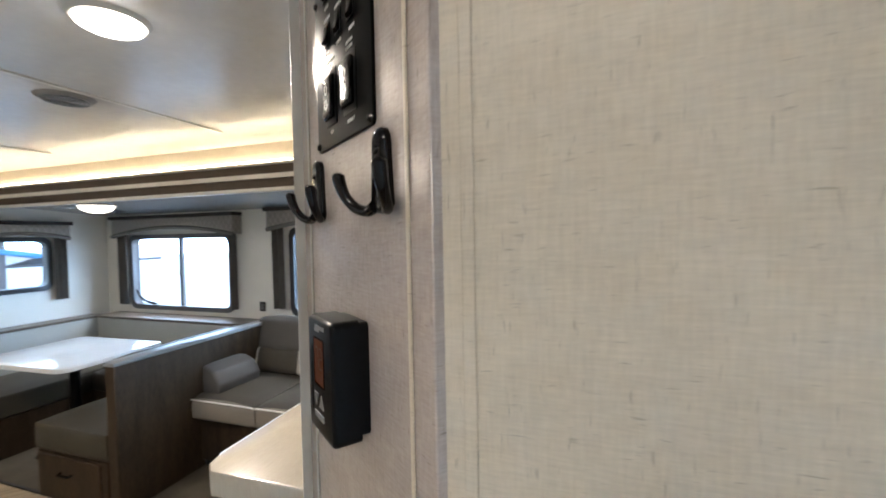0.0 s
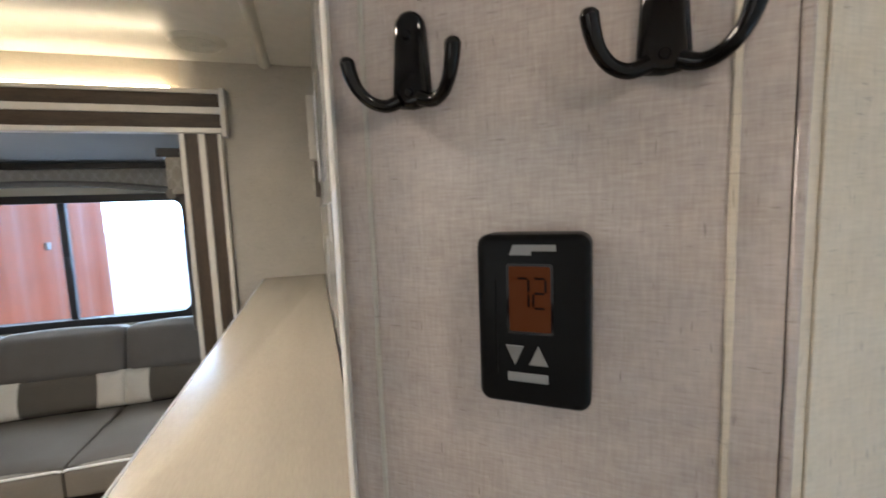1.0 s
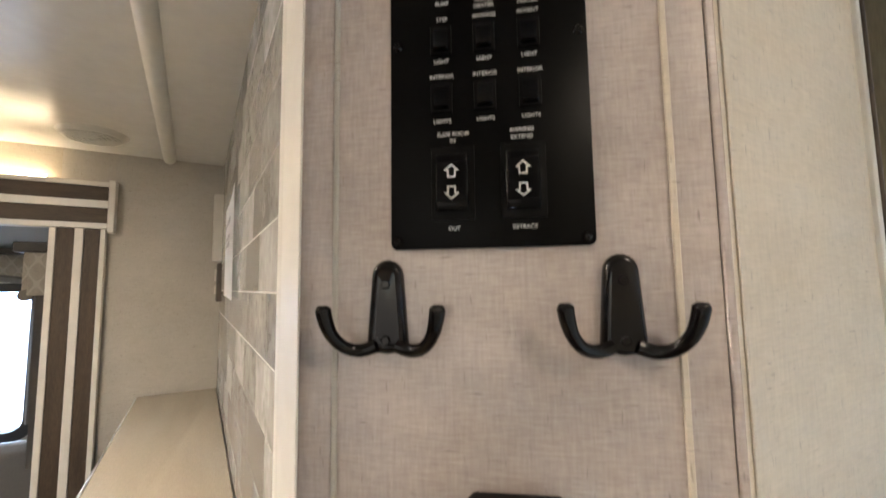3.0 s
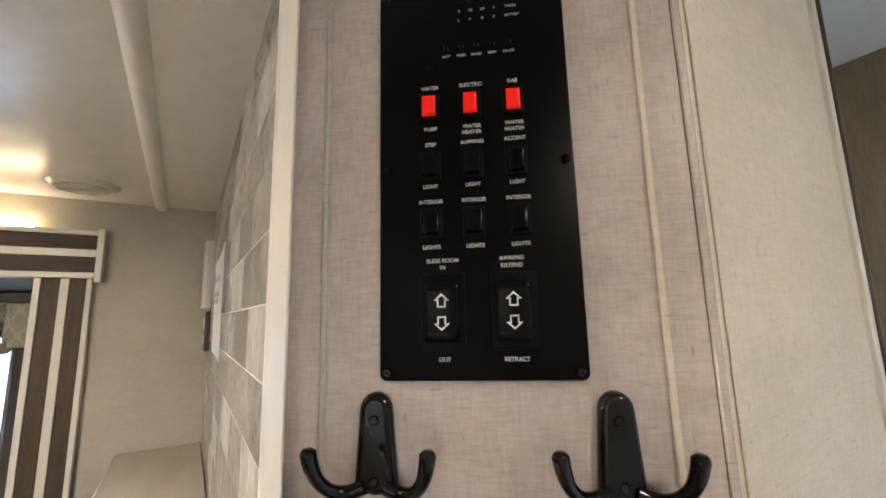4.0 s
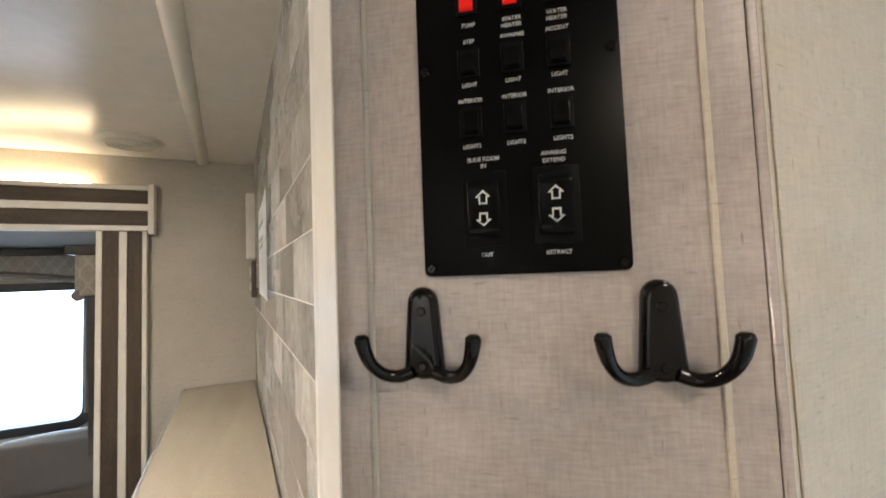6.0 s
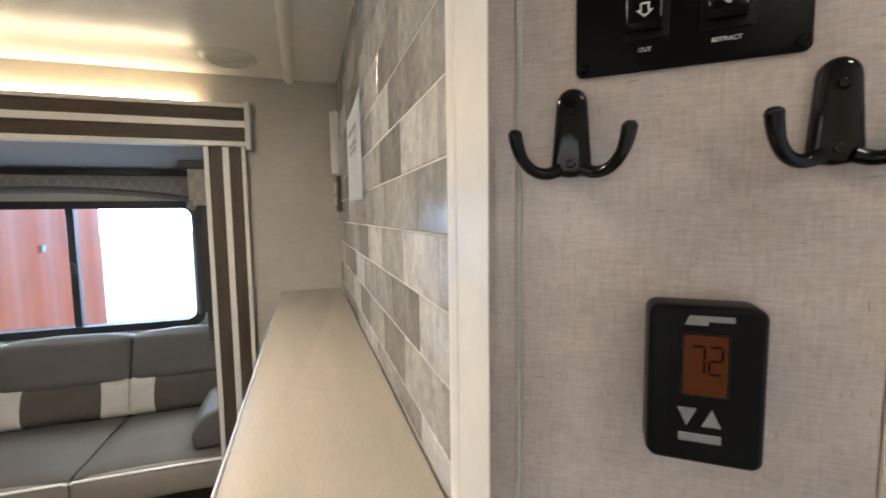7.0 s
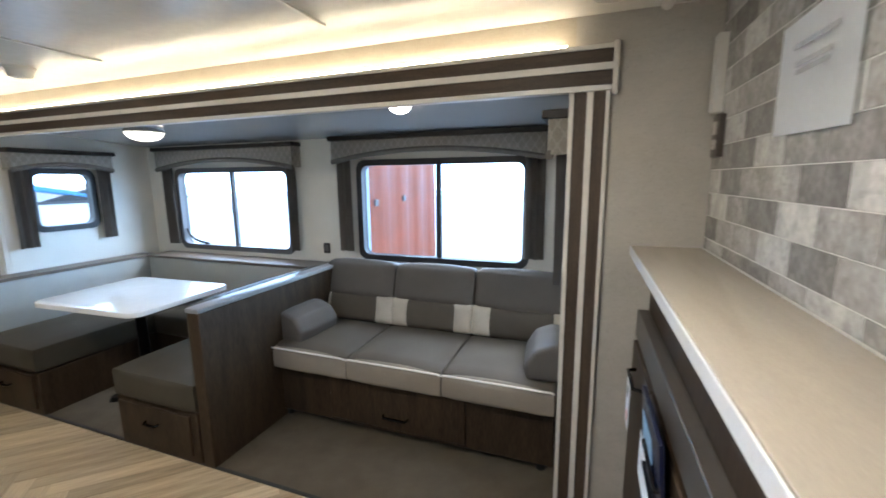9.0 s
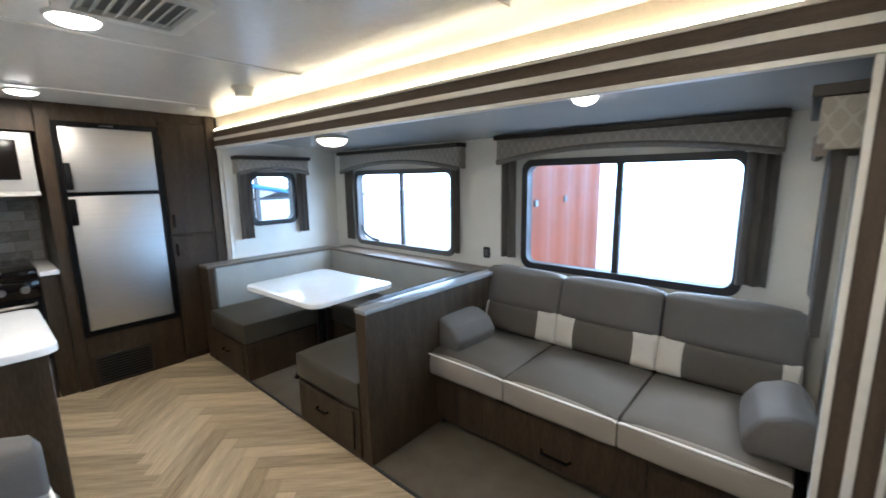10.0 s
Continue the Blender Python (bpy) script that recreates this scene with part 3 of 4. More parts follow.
def coat_hook():
    h = thing("coat_hook", on_face(-0.002, 1.534), "glossy black double coat hook screwed to linen wall", "coat hook", "hooks below the panel")
    out, n = [], 9
    for i in range(n + 1):
        a = math.pi * i / n
        out.append((0.0090 * math.cos(a), 0.0180 + 0.0095 * math.sin(a)))
    out += [(-0.0118, -0.020), (-0.0075, -0.0245), (0.0, -0.0255), (0.0075, -0.0245), (0.0118, -0.020)]
    part("base_plate", slab(bmesh.new(), out, 0.0064, UP, bevel=0.0042, seg=5), M_GLOSS, h)
    for sg in (-1, 1):
        ctl = [(0.006, 0.0045, -0.0205), (0.014, 0.0060, -0.0230), (0.0215, 0.010, -0.0208), (0.0268, 0.014, -0.0145), (0.0294, 0.0165, -0.0070), (0.0306, 0.0178, 0.0000), (0.0308, 0.0180, 0.0025)]
        path, radii = smooth_run([(sg * a * 1.02, -b * 1.06, c) for a, b, c in ctl], [0.0042, 0.0037, 0.0035, 0.0036, 0.0041, 0.0044, 0.0022])
        part("prong", tube(bmesh.new(), path, radii, 14), M_GLOSS, h)
    for z in (0.0135, -0.0175):
        part("screw", cyl(bmesh.new(), pose(0, -0.0068, z, 90), 0.0030, 0.0020, 0.0016, 16), M_GLOSS, h)
    return h


hook = coat_hook()
copy_thing(hook, on_face(0.1245, 1.5345))

# ---- thermostat ----
M_LCD = glow("amber_display", (0.016, 0.012, 0.007), 0.14)
M_LCD.node_tree.nodes["Principled BSDF"].inputs["Emission Color"].default_value = (0.20, 0.036, 0.004, 1)
M_LCD.node_tree.nodes["Principled BSDF"].inputs["Specular IOR Level"].default_value = 0.06
stat = thing("thermostat", on_face(0.0675, 1.397), "black digital thermostat with small lit display on linen wall", "thermostat")
part("back_plate", slab(bmesh.new(), rrect(0.050, 0.079, 0.004), 0.008, UP), M_BLACK, stat)
part("cover", slab(bmesh.new(), rrect(0.0540, 0.0850, 0.006, cy=-0.001), 0.020, pose(0, -0.007, 0, 90), bevel=0.0035, seg=3), M_BLACK, stat)
part("bezel", ring(bmesh.new(), rrect(0.0222, 0.0345, 0.0015, cx=0, cy=0), rrect(0.0196, 0.0318, 0.001, cx=0, cy=0), 0.0006), M_GLOSS, stat, "", pose(-0.0007, -0.0268, 0.0103, 90))
lcd = part("display", bx(-0.0099, 0.0099, -0.0003, 0.0, -0.0160, 0.0160), M_LCD, stat, "dim amber lit display", pose(-0.0007, -0.02705, 0.0103))


def segment_digit(bars, x):
    """One digit of a segment display: upright and level bars with slanted ends."""
    bm = bmesh.new()
    w, h, t = 0.0058, 0.0072, 0.0011
    for k in bars:
        u, v, level = {"a": (0, h, 1), "g": (0, 0, 1), "d": (0, -h, 1), "f": (-w / 2, h / 2, 0), "b": (w / 2, h / 2, 0), "e": (-w / 2, -h / 2, 0), "c": (w / 2, -h / 2, 0)}[k]
        ln = (w if level else h) / 2 - 0.0003
        o = [(-ln, 0), (-ln + t / 2, t / 2), (ln - t / 2, t / 2), (ln, 0), (ln - t / 2, -t / 2), (-ln + t / 2, -t / 2)]
        bm.faces.new([bm.verts.new((u + (p if level else q), -0.0276, v + (q if level else p))) for p, q in o])
    bmesh.ops.solidify(bm, geom=bm.faces[:], thickness=0.0002)
    part("digit", bm, M_BLACK, stat, "", pose(x, 0, 0.0133), smooth=False)


segment_digit("abc", -0.0040)
segment_digit("abged", 0.0040)
M_BUTTON = material("grey_button", (0.20, 0.20, 0.20), 0.45, var=0.1, bump=0.05)
for sg, cx in ((-1, -0.0078), (1, 0.0035)):
    tri = [(0, 0.0050 * sg), (-0.0040 * sg, -0.0036 * sg), (-0.0044 * sg, -0.0046 * sg), (0.0044 * sg, -0.0046 * sg), (0.0040 * sg, -0.0036 * sg)]
    part("button", slab(bmesh.new(), tri, 0.0010, UP, bevel=0.0003), M_BUTTON, stat, "", pose(cx - 0.0004, -0.0268, -0.0175))
part("button", slab(bmesh.new(), rrect(0.0195, 0.0044, 0.0006), 0.0010, UP, bevel=0.0003), M_BUTTON, stat, "", pose(-0.0021, -0.0268, -0.0287))
part("badge", slab(bmesh.new(), [(-0.0105, -0.003), (0.0, -0.003), (0.0, -0.001), (0.0115, -0.001), (0.0115, 0.002), (-0.0085, 0.002)], 0.0004, UP), M_BUTTON, stat, "small grey badge", pose(0.0002, -0.0268, 0.0345))
part("groove", bx(-0.0003, 0.0003, -0.0003, 0.0, -0.028, 0.020), M_RIM, stat, "", pose(-0.0172, -0.0270, 0.0))

# ---- paper, switches on the brick wall ----
paper = thing("paper_sheet", BR @ pose(-0.004, 0.0, 0), "white printed paper sheet taped on brick wall", "paper")
bm = bmesh.new()
rows = []
for i in range(9):
    v = i / 8
    rows.append([bm.verts.new((-0.0015 - 0.004 * (u - 0.5) ** 2 * (1 + v), 0.655 + 0.290 * u, 1.524 + (0.235 - 0.018 * u) * v + 0.006 * u)) for u in [j / 8 for j in range(9)]])
for a, b in zip(rows, rows[1:]):
    for k in range(8):
        bm.faces.new((a[k], a[k + 1], b[k + 1], b[k]))
r = bmesh.ops.solidify(bm, geom=bm.faces[:], thickness=0.0004)
part("sheet", bm, M_PAPER, paper)
for z, w in ((1.690, 0.16), (1.655, 0.13), (1.640, 0.12)):
    part("print_bar", bx(-0.0062, -0.0054, 0.80 - w / 2, 0.80 + w / 2, z, z + 0.010), M_INK, paper)
box_w = thing("wall_switch_box", BR @ pose(0, 0, 0), "slim white wall control beside the corner", "wall switch")
part("case", bx(-0.026, 0.004, 1.375, 1.425, 1.645, 1.880, bevel=0.004, seg=2), M_WHITE, box_w)
outl = thing("wall_outlet", BR @ pose(0, 0, 0), "brown outlet with white sockets on brick wall", "outlet")
part("plate", bx(-0.012, 0.004, 1.33, 1.41, 1.505, 1.635, bevel=0.004, seg=2), material("brown_plastic", (0.06, 0.045, 0.035), 0.4, var=0.1, bump=0.03), outl)
part("socket", bx(-0.017, -0.012, 1.355, 1.385, 1.575, 1.615, bevel=0.002), M_WHITE, outl)
part("socket", bx(-0.017, -0.012, 1.355, 1.385, 1.530, 1.560, bevel=0.002), M_WHITE, outl)

# ---- lamps ----
def puck(x, y, z, watts, r=0.080, drop=0.28):
    t = thing("ceiling_light", pose(x, y, z), "round white recessed ceiling light, lit", "ceiling light", "ceiling lights")
    bm = bmesh.new()
    cyl(bm, pose(0, 0, -0.005), r * 0.9, r, 0.010, 32)
    part("rim", bm, M_WHITE, t)
    bm = bmesh.new()
    bmesh.ops.create_uvsphere(bm, u_segments=24, v_segments=12, radius=r * 0.84)
    bmesh.ops.delete(bm, geom=[v for v in bm.verts if v.co.z > 0.001], context="VERTS")
    bmesh.ops.transform(bm, matrix=Matrix.Translation((0, 0, -0.010)) @ Matrix.Diagonal((1, 1, drop, 1)), verts=bm.verts)
    part("lens", bm, M_LENS, t, "glowing frosted lens")
    lamp = new("ceiling_lamp", bpy.data.lights.new("ceiling_lamp", "AREA"))
    lamp.data.shape, lamp.data.size, lamp.data.energy, lamp.data.color = "DISK", r * 1.6, watts, (1.0, 0.87, 0.70)
    lamp.matrix_world = look((x, y, z - 0.03), (x, y, 0))
    return t


# the last one is unseen, added behind the camera to brighten the linen wall
for x, y, w in ((-0.985, 0.80, 8.0), (-2.63, 0.76, 8.0), (-4.22, 0.74, 5), (-0.05, -0.25, 1.5)):
    puck(x, y, CEIL, w)
puck(-1.547, 2.228, slide_ceiling_z(2.228), 1.5, 0.062, 0.62)
dome = thing("dome_light", pose(-3.583, 2.355, slide_ceiling_z(2.355)), "frosted dome ceiling light with dark rim, lit", "ceiling light")
part("rim", cyl(bmesh.new(), pose(0, 0, -0.012), 0.125, 0.118, 0.024, 40), M_STEEL, dome)
bm = bmesh.new()
bmesh.ops.create_uvsphere(bm, u_segments=32, v_segments=16, radius=0.115)
bmesh.ops.delete(bm, geom=[v for v in bm.verts if v.co.z > 0.001], context="VERTS")
bmesh.ops.transform(bm, matrix=Matrix.Translation((0, 0, -0.022)) @ Matrix.Diagonal((1, 1, 0.5, 1)), verts=bm.verts)
part("bowl", bm, glow("dome_glass", (1.0, 0.90, 0.74), 3.0), dome, "glowing frosted glass bowl")

# round speakers, roof vent, detector
for x, y in ((-0.59, 1.725), (-1.67, 1.095)):
    t = thing("ceiling_speaker", pose(x, y, CEIL), "round grey ceiling speaker with ribbed grille", "speaker", "ceiling speakers")
    part("rim", cyl(bmesh.new(), pose(0, 0, -0.006), 0.072, 0.085, 0.012, 40), material("grey_plastic", (0.30, 0.29, 0.28), 0.5, bump=0.05) if x < -1 else bpy.data.materials["white_trim"], t)
    for k in range(5):
        part("grille_ring", ring(bmesh.new(), [(r0 * math.cos(a), r0 * math.sin(a)) for r0 in (0.066 - 0.012 * k,) for a in [i * math.tau / 32 for i in range(32)]], [(r0 * math.cos(a), r0 * math.sin(a)) for r0 in (0.060 - 0.012 * k,) for a in [i * math.tau / 32 for i in range(32)]], 0.003), M_BUTTON if x < -1 else M_WHITE, t, "", pose(0, 0, -0.0155))
vent = thing("air_conditioner_vent", pose(-2.36, 0.86, CEIL), "white ceiling air vent with louvres", "air vent")
part("frame", ring(bmesh.new(), rrect(0.34, 0.34, 0.02), rrect(0.26, 0.26, 0.01), 0.02), M_WHITE, vent, "", pose(0, 0, -0.021))
part("backing", bx(-0.135, 0.135, -0.135, 0.135, -0.004, -0.001), M_BUTTON, vent)
for k in range(8):
    part("louvre", bx(-0.128, 0.128, -0.010, 0.010, -0.0012, 0.0012), M_WHITE, vent, "", pose(0, -0.112 + 0.032 * k, -0.012, 35))
det = thing("smoke_detector", pose(-3.276, 1.573, CEIL), "white smoke detector on ceiling", "smoke detector")
part("base", cyl(bmesh.new(), pose(0, 0, -0.006), 0.058, 0.062, 0.012, 32), M_WHITE, det)
part("cover", cyl(bmesh.new(), pose(0, 0, -0.030), 0.044, 0.054, 0.036, 32), M_WHITE, det)
spr = thing("ceiling_sensor", pose(-4.20, 1.60, CEIL), "small white round ceiling fitting", "sensor")
part("body", cyl(bmesh.new(), pose(0, 0, -0.008), 0.022, 0.030, 0.016, 20), M_WHITE, spr)

# ---- windows, valances, curtains ----
M_GLASS = bpy.data.materials.new("window_glass")
M_GLASS.use_nodes = True
gb = M_GLASS.node_tree.nodes["Principled BSDF"]
gb.inputs["Transmission Weight"].default_value, gb.inputs["Roughness"].default_value, gb.inputs["IOR"].default_value = 1.0, 0.0, 1.02


def trellis(name, ground, line):
    """Fabric with a pale trellis of curved lozenges."""
    m = material(name, ground, 0.9, var=0.15, scale=30, fine=260, bump=0.3)
    n, link = m.node_tree.nodes, m.node_tree.links.new
    bs = n["Principled BSDF"]
    co = n.new("ShaderNodeTexCoord")
    sp = n.new("ShaderNodeSeparateXYZ")
    link(co.outputs["Object"], sp.inputs[0])
    def math_node(op, a, b=None):
        q = n.new("ShaderNodeMath")
        q.operation = op
        for i, w in enumerate((a, b)):
            if w is None:
                continue
            if isinstance(w, (int, float)):
                q.inputs[i].default_value = w
            else:
                link(w, q.inputs[i])
        return q.outputs[0]
    cx = math_node("COSINE", math_node("MULTIPLY", math_node("ADD", sp.outputs["X"], sp.outputs["Y"]), 118.0))
    cz = math_node("COSINE", math_node("MULTIPLY", sp.outputs["Z"], 80.0))
    near = math_node("ABSOLUTE", math_node("ADD", cx, cz))
    band = math_node("LESS_THAN", near, 0.34)
    mix = n.new("ShaderNodeMix")
    mix.data_type = "RGBA"
    link(band, mix.inputs["Factor"])
    link(bs.inputs["Base Color"].links[0].from_socket, mix.inputs["A"])
    mix.inputs["B"].default_value = (*line, 1)
    link(mix.outputs["Result"], bs.inputs["Base Color"])
    return m


M_TRELLIS = trellis("valance_trellis", (0.27, 0.25, 0.22), (0.325, 0.305, 0.27))


def window(name, w, z0, z1, m, light, sliders=True):
    """Sliding window in a wall: local x along the wall, -y into the room, centred at x = 0."""
    t = thing(name, m, "sliding window in a rounded frame, bright daylight outside", "window", "", "structure")
    h, cz = z1 - z0, (z0 + z1) / 2
    rim = 0.043
    part("frame", ring(bmesh.new(), rrect(w, h, 0.075, 8), rrect(w - 2 * rim, h - 2 * rim, 0.055, 8), 0.07), light, t, "", pose(0, 0.052, cz, 90))
    if sliders:
        part("mullion", bx(-0.019, 0.019, -0.012, 0.02, z0 + 0.03, z1 - 0.03, bevel=0.003), light, t, "", pose(0, 0.018, 0))
        part("latch", bx(-0.012, 0.012, -0.012, 0.0, cz - 0.03, cz + 0.03, bevel=0.003), light, t, "", pose(0, 0.006, 0))
    for a, b in (((-w / 2 + rim, 0.0), (0.0, w / 2 - rim)) if sliders else ((-w / 2 + rim, w / 2 - rim),)):
        g = part("pane", bx(a, b, 0.024 if a < 0 else 0.030, 0.027 if a < 0 else 0.033, z0 + rim, z1 - rim), M_GLASS, t)
        g.visible_shadow = False
    return t


def valance(w, z0, z1, m, legs, arch=0.075, deep=0.075):
    """Cornice bar, arched fabric valance with dark edging, and a fabric side leg at each end."""
    v = thing("window_valance", m, "arched patterned fabric valance with dark cornice and side legs", "valance", "window valances")
    part("cornice", bx(-w / 2 - 0.015, w / 2 + 0.015, -deep - 0.043, 0.0, z1, z1 + 0.032, bevel=0.003), M_ESPRESSO, v, "dark wood cornice board")
    n = 20
    low = [(-w / 2 + w * i / n, z0 + arch * (1 - (2 * i / n - 1) ** 2)) for i in range(n + 1)]
    part("fabric", slab(bmesh.new(), [(-w / 2, z1), *low, (w / 2, z1)], 0.020, pose(0, -deep, 0, 90), bevel=0.004), M_TRELLIS, v)
    for sg in (-1, 1):
        part("return", bx(sg * w / 2 - 0.008, sg * w / 2 + 0.008, -deep - 0.005, 0.0, z0, z1, bevel=0.003), M_TRELLIS, v)
    part("edging", tube(bmesh.new(), [(a, -deep - 0.011, b) for a, b in low], [0.019] * len(low), 8), M_CURTAIN, v, "dark fabric edging")
    for k, (a, b, zb) in enumerate(legs):
        bm = bmesh.new()
        rows = []
        for i in range(13):
            u = i / 12
            x, y = a + (b - a) * u, 0.030 - deep - 0.013 * math.sin(u * math.tau * 2.2)
            rows.append([bm.verts.new((x, y + 0.004 * math.sin(3 * zz + i), zz)) for zz in (z0 + 0.03, zb + (z0 - zb) * 0.5, zb)])
        for p, q in zip(rows, rows[1:]):
            for j in range(2):
                bm.faces.new((p[j], p[j + 1], q[j + 1], q[j]))
        bmesh.ops.solidify(bm, geom=bm.faces[:], thickness=0.012)
        part("side_leg", bm, M_CURTAIN, v, "dark pleated side leg")
    return v


M_GREYFRAME = material("grey_window_frame", (0.10, 0.10, 0.105), 0.4, var=0.1, bump=0.03)
window("window_1", 1.29, 0.840, 1.590, pose(-1.650, Y_WIN, 0), M_RUBBER)
dinette_window = window("window_2", 1.285, 0.838, 1.558, pose(-3.548, Y_WIN, 0), M_GREYFRAME)
# unidentified dark arc in the lower left corner, built as a bar
part("latch_arm", tube(bmesh.new(), [(-0.585, 0.012, 1.015), (-0.565, 0.010, 0.965), (-0.50, 0.008, 0.920), (-0.42, 0.008, 0.898), (-0.34, 0.012, 0.888)], [0.011] * 5, 8), M_RUBBER, dinette_window, "dark curved bar low in the window")
window("window_3", 0.46, 1.07, 1.55, pose(X_END, 2.32, 0, 0, 0, 90), M_RUBBER, False)
window("window_4", 0.46, 0.87, 1.56, pose(X_RIGHT, 2.32, 0, 0, 0, -90), M_RUBBER, False)
valance(1.55, 1.575, 1.725, pose(-1.680, Y_WIN, 0), [(-0.765, -0.635, 0.905), (0.645, 0.775, 0.92)])
valance(1.50, 1.545, 1.705, pose(-3.560, Y_WIN, 0), [(-0.74, -0.61, 0.88), (0.655, 0.735, 0.88)])
valance(0.66, 1.535, 1.655, pose(X_END, 2.32, 0, 0, 0, 90), [(-0.33, -0.22, 0.97), (0.225, 0.32, 0.98)], 0.045)
valance(0.66, 1.535, 1.672, pose(X_RIGHT, 2.32, 0, 0, 0, -90), [(-0.33, -0.17, 1.005), (0.17, 0.325, 1.005)], 0.045, 0.116)
ol = thing("wall_outlet", pose(-2.598, Y_WIN, 0.91), "small dark outlet on pale wall", "outlet")
part("plate", bx(-0.030, 0.030, -0.010, 0.0, -0.042, 0.042, bevel=0.004, seg=2), M_RUBBER, ol)
part("socket", bx(-0.016, 0.016, -0.014, -0.010, -0.026, 0.026, bevel=0.002), M_GREYFRAME, ol)

# ---- sofa ----
sofa = thing("sofa", pose(-1.54, 2.11, 0), "three-seat grey leatherette sofa with cream stripes and white piping", "sofa")
SEAMS = (-2.405, -1.857, -1.297, -0.735)
part("base", bx(-0.845, 0.80, 0.045, 0.85, 0.05, 0.355, bevel=0.006), M_CAB, sofa, "dark wood sofa base")
dr = part("drawer", bx(-0.46, 0.36, 0.030, 0.045, 0.075, 0.330, bevel=0.004), M_CAB, sofa)
part("handle", tube(bmesh.new(), [(-0.115, 0.030, 0.155), (-0.105, 0.008, 0.152), (0.025, 0.008, 0.152), (0.035, 0.030, 0.155)], [0.007] * 4), M_GLOSS, dr, "dark bar handle")
for x in (-0.80, 0.74):
    for y in (0.09, 0.80):
        part("leg", cyl(bmesh.new(), pose(x, y, 0.028), 0.024, 0.030, 0.046, 16), M_RUBBER, sofa)
for a, b in zip(SEAMS, SEAMS[1:]):
    w, c = b - a - 0.004, (a + b) / 2 + 1.54
    seat = part("seat_cushion", cushion(w + 0.002, 0.555, 0.135, 0.030, 0.014, 12, 0.014), M_SEAT, sofa, "", pose(c, 0.277, 0.352))
    part("front_band", cushion(w - 0.001, 0.040, 0.124, 0.018, 0.010, 8, 0.008), M_BEIGE, seat, "beige front band", pose(0, -0.272, -0.006))
    part("piping", tube(bmesh.new(), [(-w / 2 + 0.004, -0.286, 0.112), (-w / 2 + 0.016, -0.296, 0.123), (-w / 4, -0.304, 0.128), (w / 4, -0.304, 0.128), (w / 2 - 0.016, -0.296, 0.123), (w / 2 - 0.004, -0.286, 0.112)], [0.0052] * 6, 8), M_PIPING, seat, "white piping")
    low = part("lumbar_cushion", cushion(w + 0.004, 0.15, 0.185, 0.026, 0.012, 10, 0.006), M_SEAT, sofa, "", pose(c, 0.605, 0.468, -12))
    for sg in (-1, 1):
        if (sg < 0 and a == SEAMS[0]) or (sg > 0 and b == SEAMS[-1]):
            wd = 0.07
        else:
            wd = 0.128
        part("cream_stripe", cushion(wd, 0.157, 0.190, 0.028, 0.010, 8, 0.004), M_CREAMV, low, "cream stripe", pose(sg * (w / 2 - wd / 2 + 0.0015), -0.001, -0.002))
    part("back_cushion", cushion(w + 0.003, 0.175, 0.264, 0.046, 0.012, 14, 0.022), M_SOFA, sofa, "", pose(c, 0.648, 0.612, -15))
part("back_frame", bx(-0.85, 0.79, 0.76, 0.86, 0.30, 0.80, bevel=0.01), M_BENCH, sofa)


def bolster(m, k=1.0, slim=0.90):
    """Wedge-shaped arm pillow, rounded over the top."""
    bm = bmesh.new()
    prof = [(-0.130, 0.0), (0.135, 0.0), (0.146, 0.060), (0.140, 0.150), (0.105, 0.190), (0.030, 0.196), (-0.080, 0.160), (-0.146, 0.075)]
    rows = []
    for i, (v, s) in enumerate(((-0.165, 0.86), (-0.152, 0.97), (-0.08, 1.02), (0.08, 1.02), (0.152, 0.97), (0.165, 0.86))):
        rows.append([bm.verts.new((k * x * s * slim, k * v * 1.02, k * 0.93 * (0.085 + (z - 0.085) * s))) for x, z in prof])
    for p, q in zip(rows, rows[1:]):
        for j in range(8):
            bm.faces.new((p[j], p[(j + 1) % 8], q[(j + 1) % 8], q[j]))
    bm.faces.new(rows[0]), bm.faces.new(rows[-1])
    bmesh.ops.recalc_face_normals(bm, faces=bm.faces)
    bmesh.ops.bevel(bm, geom=bm.edges[:], offset=0.014, segments=3, affect="EDGES", profile=0.5)
    return tagged(part("bolster_pillow", bm, M_SOFA, None, "", m), "grey leatherette wedge arm pillow on the sofa", "pillow", "sofa arm pillows")


bolster(pose(-2.300, 2.345, 0.484, 0, 0, 174), 1.0, 0.85)
bolster(pose(-0.802, 2.335, 0.484, 0, 0, 6), 1.02, 0.74)

# ---- dinette ----
X_PAD, Y_PAD, Z_CAP = -4.39, 2.82, 0.80
M_CAPTRIM = material("cap_wood", (0.13, 0.105, 0.085), 0.4, var=0.3, scale=3, fine=40, bump=0.1, stretch=(6, 6, 6))


def bench(name, x0, x1, label, pad_left):
    b = thing(name, pose(0, 0, 0), label, "bench", "dinette benches")
    part("base", bx(x0 + 0.012, x1 - 0.012, 1.645, Y_PAD, 0.0, 0.285, bevel=0.004), M_CAB, b)
    d = part("drawer", bx(x0 + 0.035, x1 - 0.055, 1.630, 1.645, 0.045, 0.270, bevel=0.004), M_CAB, b)
    cx = (x0 + x1) / 2 - 0.02
    part("handle", tube(bmesh.new(), [(cx - 0.05, 1.632, 0.180), (cx - 0.04, 1.610, 0.176), (cx + 0.04, 1.610, 0.176), (cx + 0.05, 1.632, 0.180)], [0.007] * 4), M_GLOSS, d, "dark cup handle")
    part("seat_cushion", cushion(x1 - x0, Y_PAD - 1.63, 0.165, 0.028, 0.010), M_BENCH, b, "", pose((x0 + x1) / 2, (1.63 + Y_PAD) / 2, 0.285))
    return b


